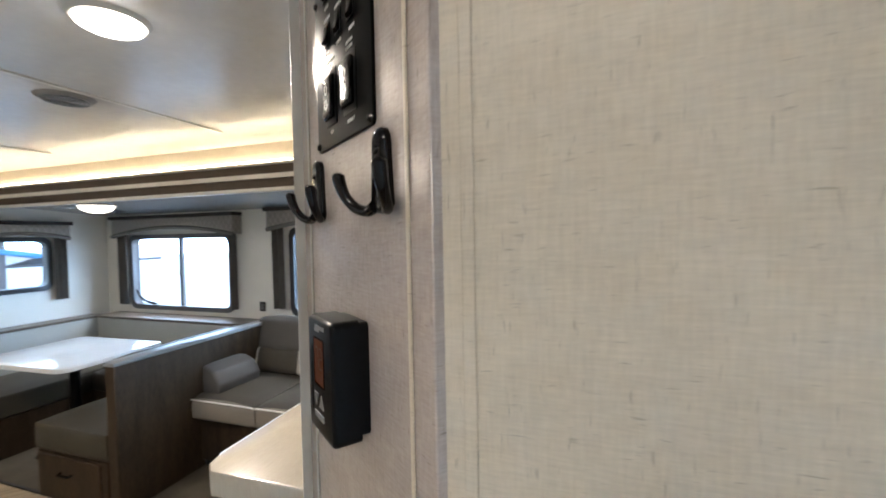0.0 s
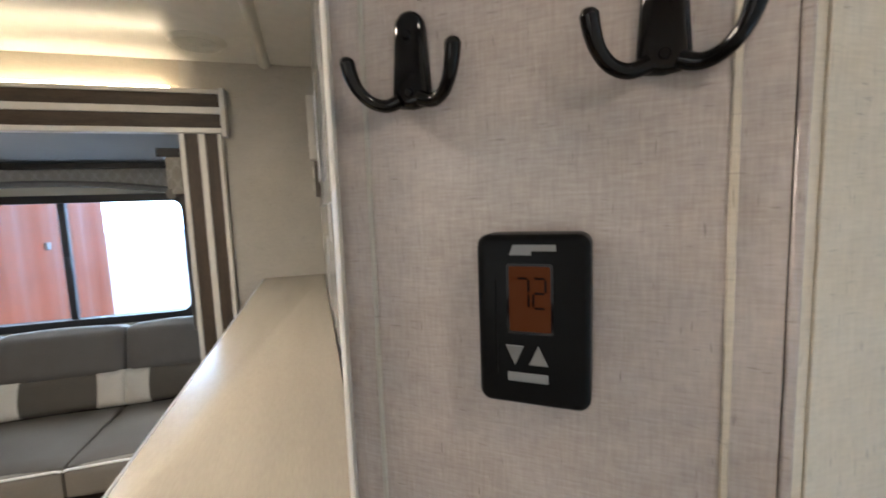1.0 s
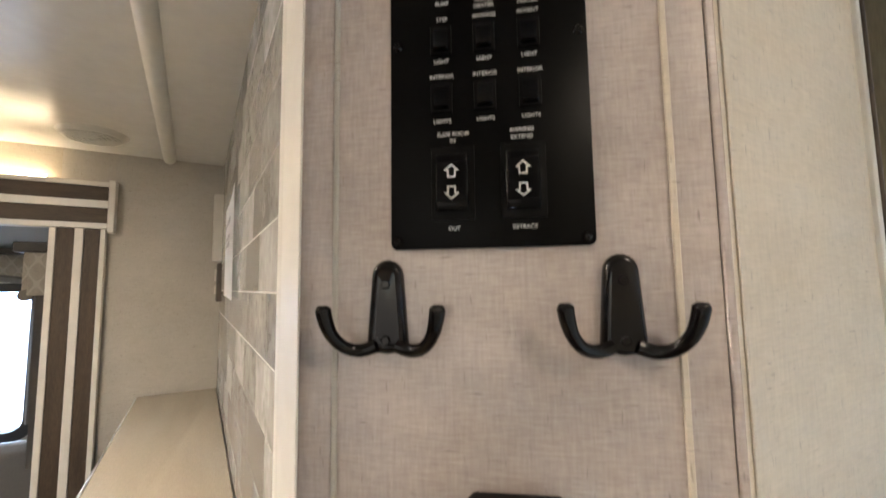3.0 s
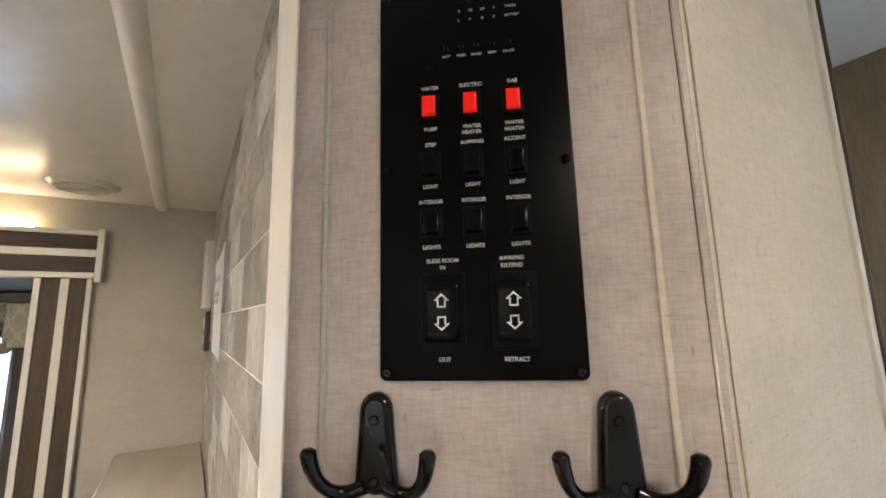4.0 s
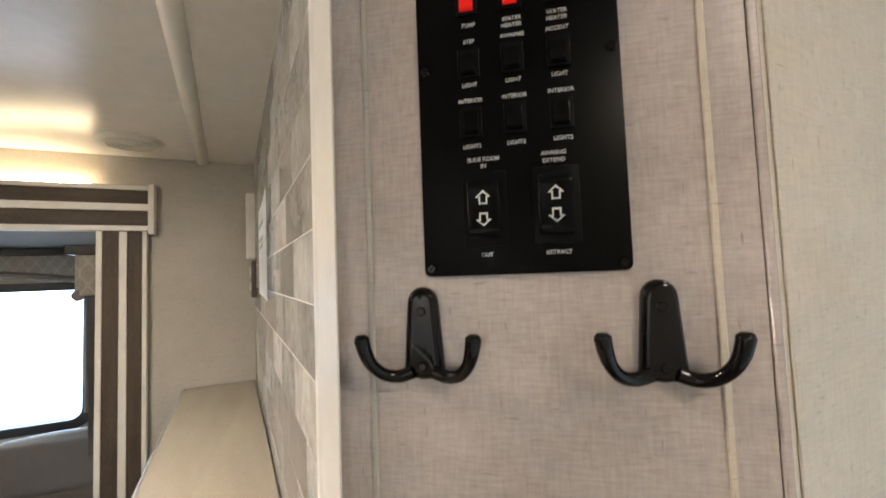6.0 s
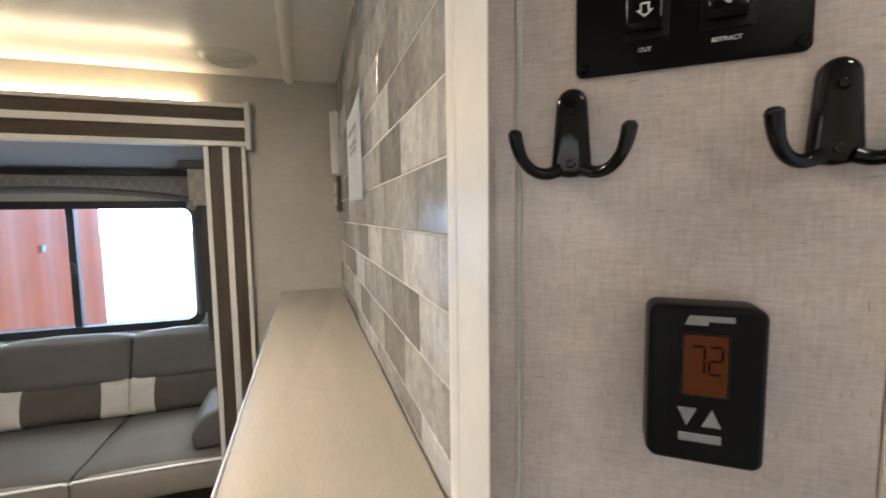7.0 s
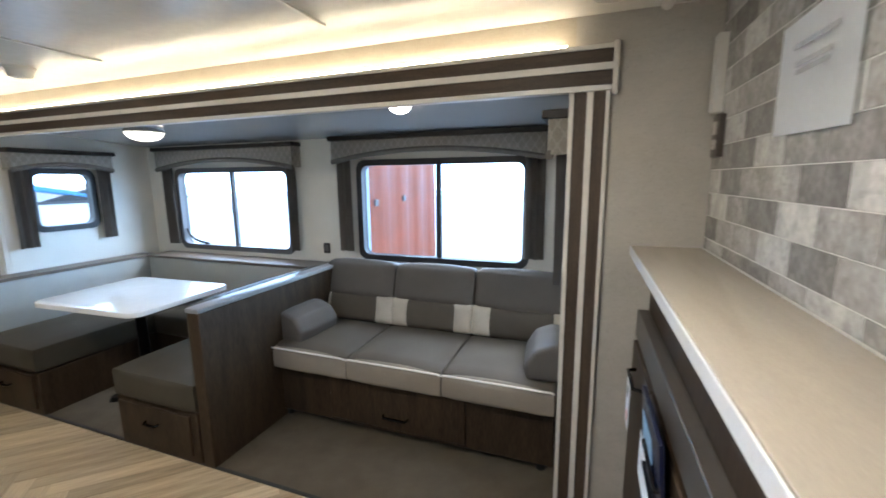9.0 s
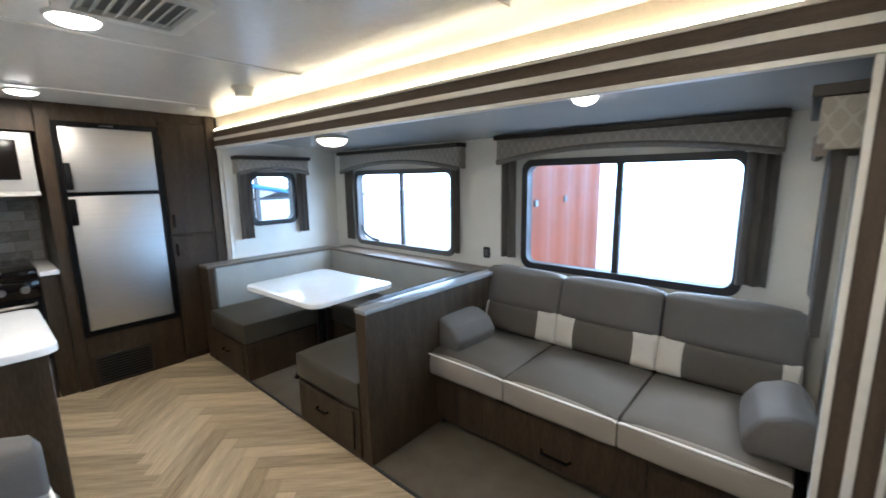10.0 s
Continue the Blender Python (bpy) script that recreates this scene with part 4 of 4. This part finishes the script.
left = bench("dinette_bench", X_PAD, -3.76, "dark wood dinette bench with padded seat and back", True)
part("back_pad", bx(X_PAD - 0.05, X_PAD + 0.03, 1.70, Y_PAD, 0.44, Z_CAP - 0.022, bevel=0.012, seg=3), M_BACKPAD, left, "pale grey back pad")
part("back_panel", bx(X_END + 0.002, X_PAD - 0.05, 1.655, Y_PAD, 0, Z_CAP - 0.022), M_CAB, left)
part("end_panel", bx(X_PAD - 0.13, X_PAD + 0.035, 1.640, 1.69, 0, Z_CAP - 0.020, bevel=0.004), M_CAB, left)
part("cap", bx(X_END + 0.002, X_PAD + 0.036, 1.635, Y_PAD + 0.03, Z_CAP - 0.022, Z_CAP, bevel=0.004), M_CAPTRIM, left, "dark wood cap rail")
right = bench("dinette_bench", -3.05, -2.43, "dark wood dinette bench against the divider", False)
part("back_pad", cushion(0.10, 1.10, 0.40, 0.03, 0.006), M_BENCH, right, "", pose(-2.475, 2.25, 0.435))
rear = thing("dinette_back_bench", pose(0, 0, 0), "padded bench back along the window wall", "bench")
part("base", bx(-3.76, -3.05, 2.38, Y_PAD, 0, 0.285), M_CAB, rear)
part("seat_cushion", cushion(0.70, 0.46, 0.165, 0.028, 0.010), M_BENCH, rear, "", pose(-3.405, 2.59, 0.285))
part("back_pad", bx(X_PAD + 0.032, -2.43, Y_PAD - 0.03, Y_PAD + 0.04, 0.44, Z_CAP - 0.022, bevel=0.012, seg=3), M_BACKPAD, rear, "pale grey back pad")
part("cap", bx(X_PAD + 0.037, -2.43, Y_PAD - 0.036, Y_WIN - 0.002, Z_CAP - 0.022, Z_CAP, bevel=0.004), M_CAPTRIM, rear, "dark wood cap rail")
div = thing("divider_panel", pose(0, 0, 0), "dark wood half-height divider between dinette and sofa", "divider")
part("panel", bx(-2.425, -2.352, 1.643, Y_WIN - 0.003, 0.0, 0.822, bevel=0.004), M_CAB, div)
part("cap", bx(-2.432, -2.346, 1.637, Y_WIN - 0.003, 0.822, 0.846, bevel=0.006, seg=2), material("grey_cap", (0.21, 0.21, 0.215), 0.3, var=0.1, bump=0.03), div, "grey laminate cap")
table = thing("dinette_table", pose(-3.425, 2.065, 0, 0, 0, 3.0), "white rounded dinette table on a black pedestal", "table")
part("tabletop", slab(bmesh.new(), rrect(0.87, 0.70, 0.075, 6), 0.030, pose(0, 0, 0.694), bevel=0.008, seg=3), M_TABLE, table)
part("pedestal", cyl(bmesh.new(), pose(0, 0, 0.35), 0.035, 0.030, 0.685, 20), M_BLACK, table)
part("foot", cyl(bmesh.new(), pose(-0.14, -0.12, 0.018), 0.05, 0.035, 0.024, 20), M_BLACK, table)
part("base_plate", cyl(bmesh.new(), pose(0, 0, 0.014), 0.16, 0.06, 0.016, 28), M_BLACK, table)

# ---- refrigerator wall ----
tall = thing("refrigerator_cabinet", pose(0, 0, 0), "dark wood tall cabinet wall round the refrigerator", "cabinet")
XF = X_FRIDGE
part("side_panel", bx(XF - 0.6, XF, 0.800, 0.868, 0, CEIL - 0.002, bevel=0.002), M_CAB, tall)
part("top_panel", bx(XF - 0.6, XF, 0.870, 1.462, 1.880, CEIL - 0.002), M_CAB, tall)
part("lower_panel", bx(XF - 0.6, XF, 0.870, 1.462, 0, 0.395), M_CAB, tall)
part("carcass", bx(XF - 0.6, XF - 0.02, 1.464, 1.905, 0, CEIL - 0.002), M_CAB, tall)
for z0, z1 in ((0.05, 1.045), (1.060, 1.93)):
    d = part("door", bx(XF - 0.02, XF, 1.475, 1.80, z0, z1, bevel=0.004), M_CAB, tall)
    hz = z1 - 0.16 if z0 < 1 else z0 + 0.06
    part("handle", bx(XF, XF + 0.022, 1.500, 1.512, hz, hz + 0.10, bevel=0.003), M_GLOSS, d, "dark bar handle")
part("stile", bx(XF - 0.02, XF + 0.004, 1.805, 1.868, 0, CEIL - 0.002, bevel=0.002), M_CAB, tall)
gr = part("floor_vent", bx(XF, XF + 0.006, 0.905, 1.245, 0.02, 0.230, bevel=0.002), M_RUBBER, tall, "black louvred vent")
for k in range(9):
    part("slat", bx(XF + 0.006, XF + 0.012, 0.915, 1.235, 0.034 + 0.021 * k, 0.042 + 0.021 * k), M_BLACK, gr)
M_DOORSTEEL = material("satin_steel", (0.46, 0.445, 0.425), 0.44, 1.0, var=0.05, scale=2, fine=50, bump=0.02, stretch=(1, 1, 30))
fridge = thing("refrigerator", pose(0, 0, 0), "stainless steel two-door refrigerator in a black frame", "refrigerator")
part("body", bx(XF - 0.55, XF - 0.006, 0.872, 1.460, 0.398, 1.878), M_BLACK, fridge)
part("frame", ring(bmesh.new(), rrect(0.600, 1.490, 0.004), rrect(0.530, 1.420, 0.004), 0.032), M_BLACK, fridge, "", Matrix.Translation((XF - 0.012, 1.166, 1.138)) @ pose(0, 0, 0, 90, 0, 90))
for z0, z1, h0, h1 in ((0.430, 1.386, 1.19, 1.37), (1.414, 1.846, 1.43, 1.61)):
    d = part("door", bx(XF - 0.006, XF + 0.014, 0.902, 1.430, z0, z1, bevel=0.004, seg=2), M_DOORSTEEL, fridge, "brushed steel door")
    part("handle", bx(XF + 0.020, XF + 0.045, 0.896, 0.935, h0, h1, bevel=0.006, seg=2), M_BLACK, d, "black grip handle")
part("badge", bx(XF + 0.018, XF + 0.020, 1.12, 1.20, 1.860, 1.868), M_PIPING, fridge)

# ---- kitchen ----
kit = thing("kitchen_counter", pose(0, 0, 0), "dark wood kitchen base cabinet with pale worktop end", "cabinet")
part("carcass", bx(XF - 0.58, XF - 0.02, 0.70, 0.798, 0, 0.87), M_CAB, kit)
part("worktop", bx(XF - 0.60, XF + 0.005, 0.695, 0.798, 0.87, 0.90, bevel=0.004), M_TABLE, kit, "pale worktop")
stove = thing("stove", pose(0, 0, 0), "black gas stove with steel knobs", "stove")
part("oven_body", bx(XF - 0.56, XF, 0.14, 0.692, 0.30, 0.84, bevel=0.004), M_BLACK, stove)
part("control_front", bx(XF, XF + 0.03, 0.14, 0.692, 0.74, 0.86, bevel=0.008, seg=2), M_GLOSS, stove)
part("cooktop", bx(XF - 0.56, XF + 0.02, 0.14, 0.692, 0.862, 0.93, bevel=0.015, seg=2), M_GLOSS, stove, "glossy black cooktop cover")
for k in range(4):
    part("knob", cyl(bmesh.new(), pose(XF + 0.042, 0.62 - 0.11 * k, 0.80, 0, 90, 0), 0.024, 0.020, 0.026, 20), M_STEEL, stove, "steel knob")
part("oven_handle", tube(bmesh.new(), [(XF + 0.0, 0.66, 0.70), (XF + 0.05, 0.65, 0.70), (XF + 0.05, 0.18, 0.70), (XF + 0.0, 0.17, 0.70)], [0.009] * 4), M_STEEL, stove)
part("kick", bx(XF - 0.5, XF - 0.03, 0.14, 0.692, 0, 0.298), M_CAB, stove)
mw = thing("microwave_oven", pose(0, 0, 0), "stainless steel microwave above the stove", "microwave")
part("case", bx(XF - 0.40, XF - 0.03, 0.12, 0.775, 1.42, 1.80, bevel=0.005), M_STEEL, mw)
part("door_glass", bx(XF - 0.03, XF - 0.022, 0.16, 0.70, 1.50, 1.75, bevel=0.004), M_GLOSS, mw, "dark door glass")
part("lower_trim", bx(XF - 0.03, XF + 0.01, 0.12, 0.775, 1.395, 1.425, bevel=0.004), M_WHITE, mw)
up = thing("wall_cabinet", pose(0, 0, 0), "dark wood wall cabinet over the microwave", "cabinet")
part("body", bx(XF - 0.40, XF - 0.03, 0.10, 0.798, 1.81, CEIL - 0.002), M_CAB, up)
M_SPLASH = material("splash_brick", (0.30, 0.285, 0.26), 0.5, var=0.3, scale=8, fine=60, bump=0.1, rnd=0.5)
splash = structure("wall_splash", bx(XF - 0.63, XF - 0.605, -0.3, 0.798, 0.90, 1.42), M_JOINT, "grey brick-pattern backsplash", "wall")
isl = thing("kitchen_island", pose(0, 0, 0), "dark wood kitchen island with white rounded worktop", "island")
part("body", bx(-3.46, -2.83, -0.55, 0.575, 0, 0.868, bevel=0.004), M_CAB, isl)
part("worktop", slab(bmesh.new(), rrect(0.70, 1.18, 0.06, 6), 0.032, pose(-3.145, 0.015, 0.868), bevel=0.009, seg=3), M_TABLE, isl)

# ---- armchair ----
chair = thing("armchair", pose(-2.14, 0.08, 0, 0, 0, 0), "grey leatherette armchair with white piping", "armchair")
part("back", cushion(0.16, 0.80, 0.44, 0.06, 0.015), M_SOFA, chair, "", pose(-0.20, 0.02, 0.36))
part("seat", cushion(0.52, 0.56, 0.16, 0.04, 0.015), M_SOFA, chair, "", pose(0.10, 0.0, 0.30))
arm = part("arm", cushion(0.60, 0.15, 0.34, 0.05, 0.012), M_SOFA, chair, "", pose(0.06, 0.36, 0.30))
part("piping", tube(bmesh.new(), [(-0.27, 0.055, 0.325), (0.0, 0.068, 0.345), (0.27, 0.055, 0.325)], [0.006] * 3, 8), M_PIPING, arm, "white piping")
part("arm", cushion(0.60, 0.15, 0.34, 0.05, 0.012), M_SOFA, chair, "", pose(0.06, -0.36, 0.30))
part("base", bx(-0.26, 0.34, -0.40, 0.40, 0, 0.31, bevel=0.02, seg=2), M_BENCH, chair)

# ---- under the ledge: tag and booklets ----
tag = thing("hang_tag", BR @ pose(-0.228, 1.20, 0.79), "white hang tag on a drawer handle", "tag")
part("card", bx(-0.001, 0.0, -0.04, 0.04, -0.15, 0.0, bevel=0.0), M_PAPER, tag)
part("mark", bx(-0.0022, -0.001, -0.012, 0.012, -0.05, -0.018), M_BLACK, tag)
part("mark", bx(-0.0022, -0.001, -0.02, 0.015, -0.13, -0.10), material("pink_print", (0.7, 0.35, 0.3), 0.6, bump=0), tag)

book = thing("booklet", BR @ pose(-0.200, 0.80, 0.715, 0, -5, 0), "dark blue booklet leaning under the ledge", "booklet")
part("cover", bx(-0.010, 0.0, -0.13, 0.13, 0.0, 0.20, bevel=0.001), material("navy_cover", (0.012, 0.016, 0.045), 0.25, bump=0.02), book)
part("page", bx(-0.012, -0.0102, -0.02, 0.12, 0.02, 0.14), material("pale_blue_page", (0.25, 0.42, 0.58), 0.5, bump=0.02), book, "pale blue page")
part("shelf_clip", bx(-0.02, 0.004, -0.11, 0.11, -0.004, 0.0), M_BLACK, book)
sheet = thing("paper_sheet", BR @ pose(-0.200, 0.98, 0.56), "white leaflet clipped to a drawer front", "paper")
part("sheet", bx(-0.0015, 0.0, -0.10, 0.10, 0.0, 0.14), M_PAPER, sheet)

# ---- outside ----
red = thing("red_container", pose(-3.72, 5.55, -0.9, 0, 0, 92.5), "red corrugated steel container side, sunlit", "container")
bm = bmesh.new()
rows = []
for k in range(81):                     # shallow waves in the sheet
    w = 0.022 * max(-0.7, min(0.7, math.sin(k * 0.0385 * math.tau / 0.77)))
    rows.append([bm.verts.new((0.0385 * k, w, z)) for z in (0.1, 3.6)])
for p, q in zip(rows, rows[1:]):
    bm.faces.new((p[0], q[0], q[1], p[1]))
bmesh.ops.solidify(bm, geom=bm.faces[:], thickness=0.01)
part("side_wall", bm, M_RED, red)
part("bottom_rail", bx(0, 3.08, -0.05, 0.08, 0, 0.12), M_RED, red)
part("corner_post", bx(-0.12, 0.0, -0.05, 0.10, 0, 3.6, bevel=0.01), material("blue_grey_paint", (0.25, 0.32, 0.40), 0.5, bump=0.05), red, "blue-grey corner post")
for u, z in ((0.25, 2.00), (1.30, 2.02)):
    part("lock_box", bx(u - 0.05, u + 0.05, -0.05, -0.012, z - 0.05, z + 0.05, bevel=0.01), M_GREYFRAME, red, "grey steel lock box")
trailer = thing("parked_trailer", pose(-11.5, 5.2, -0.9), "blue and white trailer parked outside", "trailer")
part("body", bx(-1.2, 1.0, -2.0, 3.0, 0.6, 2.3, bevel=0.15, seg=3), M_PAPER, trailer)
M_BLUE = material("blue_paint", (0.05, 0.22, 0.45), 0.4, bump=0.02)
part("awning_rail", tube(bmesh.new(), [(1.10, -2.0 + 0.25 * k, 2.42 - 0.012 * k - 0.0022 * k * k) for k in range(17)], [0.055] * 17, 8), M_BLUE, trailer, "blue curved awning rail")
part("post", bx(1.04, 1.12, -0.36, -0.26, 0.4, 2.45, bevel=0.01), M_GREYFRAME, trailer, "grey upright post")
part("side_stripe", bx(1.0, 1.01, -1.9, 2.9, 1.92, 1.98), M_GREYFRAME, trailer)
part("cover", slab(bmesh.new(), [(-0.3, 0.0), (1.2, 0.0), (1.2, 0.42)], 0.12, pose(1.02, 0.1, 1.98, 90, 0, 90)), M_RUBBER, trailer, "dark sloping cover")
part("wheel", cyl(bmesh.new(), pose(0.8, 0.5, 0.32, 0, 90, 0), 0.32, 0.32, 0.25, 28), M_BLACK, trailer)

# ---- pieces: bricks of the feature wall, splash bricks, floor planks ----
def brick_paint(name, base, dark):
    """Printed brick: clouds, a soft tone change along the brick, dark scratches."""
    m = material(name, base, 0.20, var=0.22, scale=13, fine=70, bump=0.12, dark=dark, rnd=0.35, crisp=0.62)
    n, link = m.node_tree.nodes, m.node_tree.links.new
    bs = n["Principled BSDF"]
    co, oi = n.new("ShaderNodeTexCoord"), n.new("ShaderNodeObjectInfo")
    sh = n.new("ShaderNodeVectorMath")
    sh.operation = "MULTIPLY_ADD"
    link(oi.outputs["Random"], sh.inputs[0]), link(co.outputs["Object"], sh.inputs[2])
    sh.inputs[1].default_value = (7, 31, 13)
    last = bs.inputs["Base Color"].links[0].from_socket
    for stretch, lo, hi, most, tone in (((0, 13, 3), 0.50, 0.56, 0.32, 0.52), ((20, 26, 34), 0.52, 0.66, 0.48, 0.48), ((60, 30, 70), 0.64, 0.74, 0.42, 0.42)):
        mp, tx, mr, mx = n.new("ShaderNodeMapping"), n.new("ShaderNodeTexNoise"), n.new("ShaderNodeMapRange"), n.new("ShaderNodeMix")
        mp.inputs["Scale"].default_value = stretch
        tx.inputs["Scale"].default_value, tx.inputs["Detail"].default_value = 1.0, 3.5
        mr.inputs["From Min"].default_value, mr.inputs["From Max"].default_value, mr.inputs["To Max"].default_value = lo, hi, most
        mx.data_type = "RGBA"
        mx.inputs["B"].default_value = (*[c * tone for c in base], 1)
        link(sh.outputs[0], mp.inputs["Vector"]), link(mp.outputs["Vector"], tx.inputs["Vector"]), link(tx.outputs["Fac"], mr.inputs["Value"])
        link(mr.outputs["Result"], mx.inputs["Factor"]), link(last, mx.inputs["A"])
        last = mx.outputs["Result"]
    link(last, bs.inputs["Base Color"])
    return m


TONES = {"p": brick_paint("brick_pale", (0.56, 0.55, 0.52), (0.34, 0.33, 0.31)),
         "m": brick_paint("brick_mid", (0.42, 0.41, 0.385), (0.20, 0.19, 0.175)),
         "d": brick_paint("brick_dark", (0.29, 0.28, 0.265), (0.135, 0.128, 0.118))}
# courses from the ledge up: tone of each brick, beginning at the corner strip
COURSES = ("pdmpmdmpm", "mmdmdpmmd", "pdmmpdmpm", "mpmpdmmdp", "dmmdmpdmm", "mpdmpmdpm", "mdpmdmmpd", "pmdpmmdmp", "mdmpdmpmd", "dpmmdpmdm", "mmpdmmdpm")


def bricks(parent, y0, y1, z0, z1, first, row, length, gap, tones, face_x):
    """Running bond: alternate courses begin with a longer or a shorter brick, first = (even, odd)."""
    meshes = {}
    k = 0
    while first[2] + row * k < z1 - 0.01:
        lo, hi = max(z0, first[2] + row * k), min(z1, first[2] + row * (k + 1))
        y, j = y0, 0
        while y < y1 - 0.005:
            end = min(y1, first[k % 2] + length * j)
            mat = tones[COURSES[k % len(COURSES)][j % 9]]
            size = (round(end - y, 4), round(hi - lo, 4), mat.name)
            if size not in meshes:
                me = bpy.data.meshes.new("brick")
                bm = box(bmesh.new(), -0.004, 0.004, gap / 2, size[0] - gap / 2, gap / 2, size[1] - gap / 2, bevel=0.0010)
                bm.to_mesh(me), bm.free()
                me.materials.append(mat)
                meshes[size] = me
            ob = new("brick", meshes[size])
            ob.parent, ob.location = parent, (face_x, y, lo)
            y, j = end, j + 1
        k += 1


bricks(brickwall, 0.0812, 1.452, 1.2025, CEIL - 0.003, (0.232, 0.150, 1.166), 0.0752, 0.1675, 0.0022, TONES, 0.0068)
M_SPL = {"p": M_SPLASH, "m": M_SPLASH, "d": TONES["d"]}
bricks(splash, -0.28, 0.79, 0.905, 1.41, (-0.12, -0.20, 0.905), 0.0752, 0.1675, 0.004, M_SPL, XF - 0.602)

# herringbone floor
PL, PW = 0.5448, 0.0908
me = bpy.data.meshes.new("plank")
bm = box(bmesh.new(), 0.0008, PL - 0.0008, 0.0008, PW - 0.0008, -0.004, 0.0)
bm.to_mesh(me), bm.free()
me.materials.append(M_PLANK)
turn = Matrix.Translation((0, 1.238, 0)) @ Matrix.Rotation(radians(-45), 4, "Z")
for i in range(-90, 90):
    for j in range(-10, 10):
        a = Matrix.Translation((i * PW + j * 2 * PL, i * PW, 0))
        b = Matrix.Translation((i * PW + j * 2 * PL + PL + PW * 0, i * PW + PW - PL, 0)) @ Matrix.Translation((PW, 0, 0)) @ Matrix.Rotation(radians(90), 4, "Z")
        for q in (a, b):
            c = turn @ q
            p = c @ Vector((PL / 2, PW / 2, 0))
            if -4.75 < p.x < -0.6 and 0.30 < p.y < 1.95:
                ob = new("plank", me)
                ob.parent, ob.matrix_basis = floor, Matrix.Translation((0, 0, 0.0)) @ c
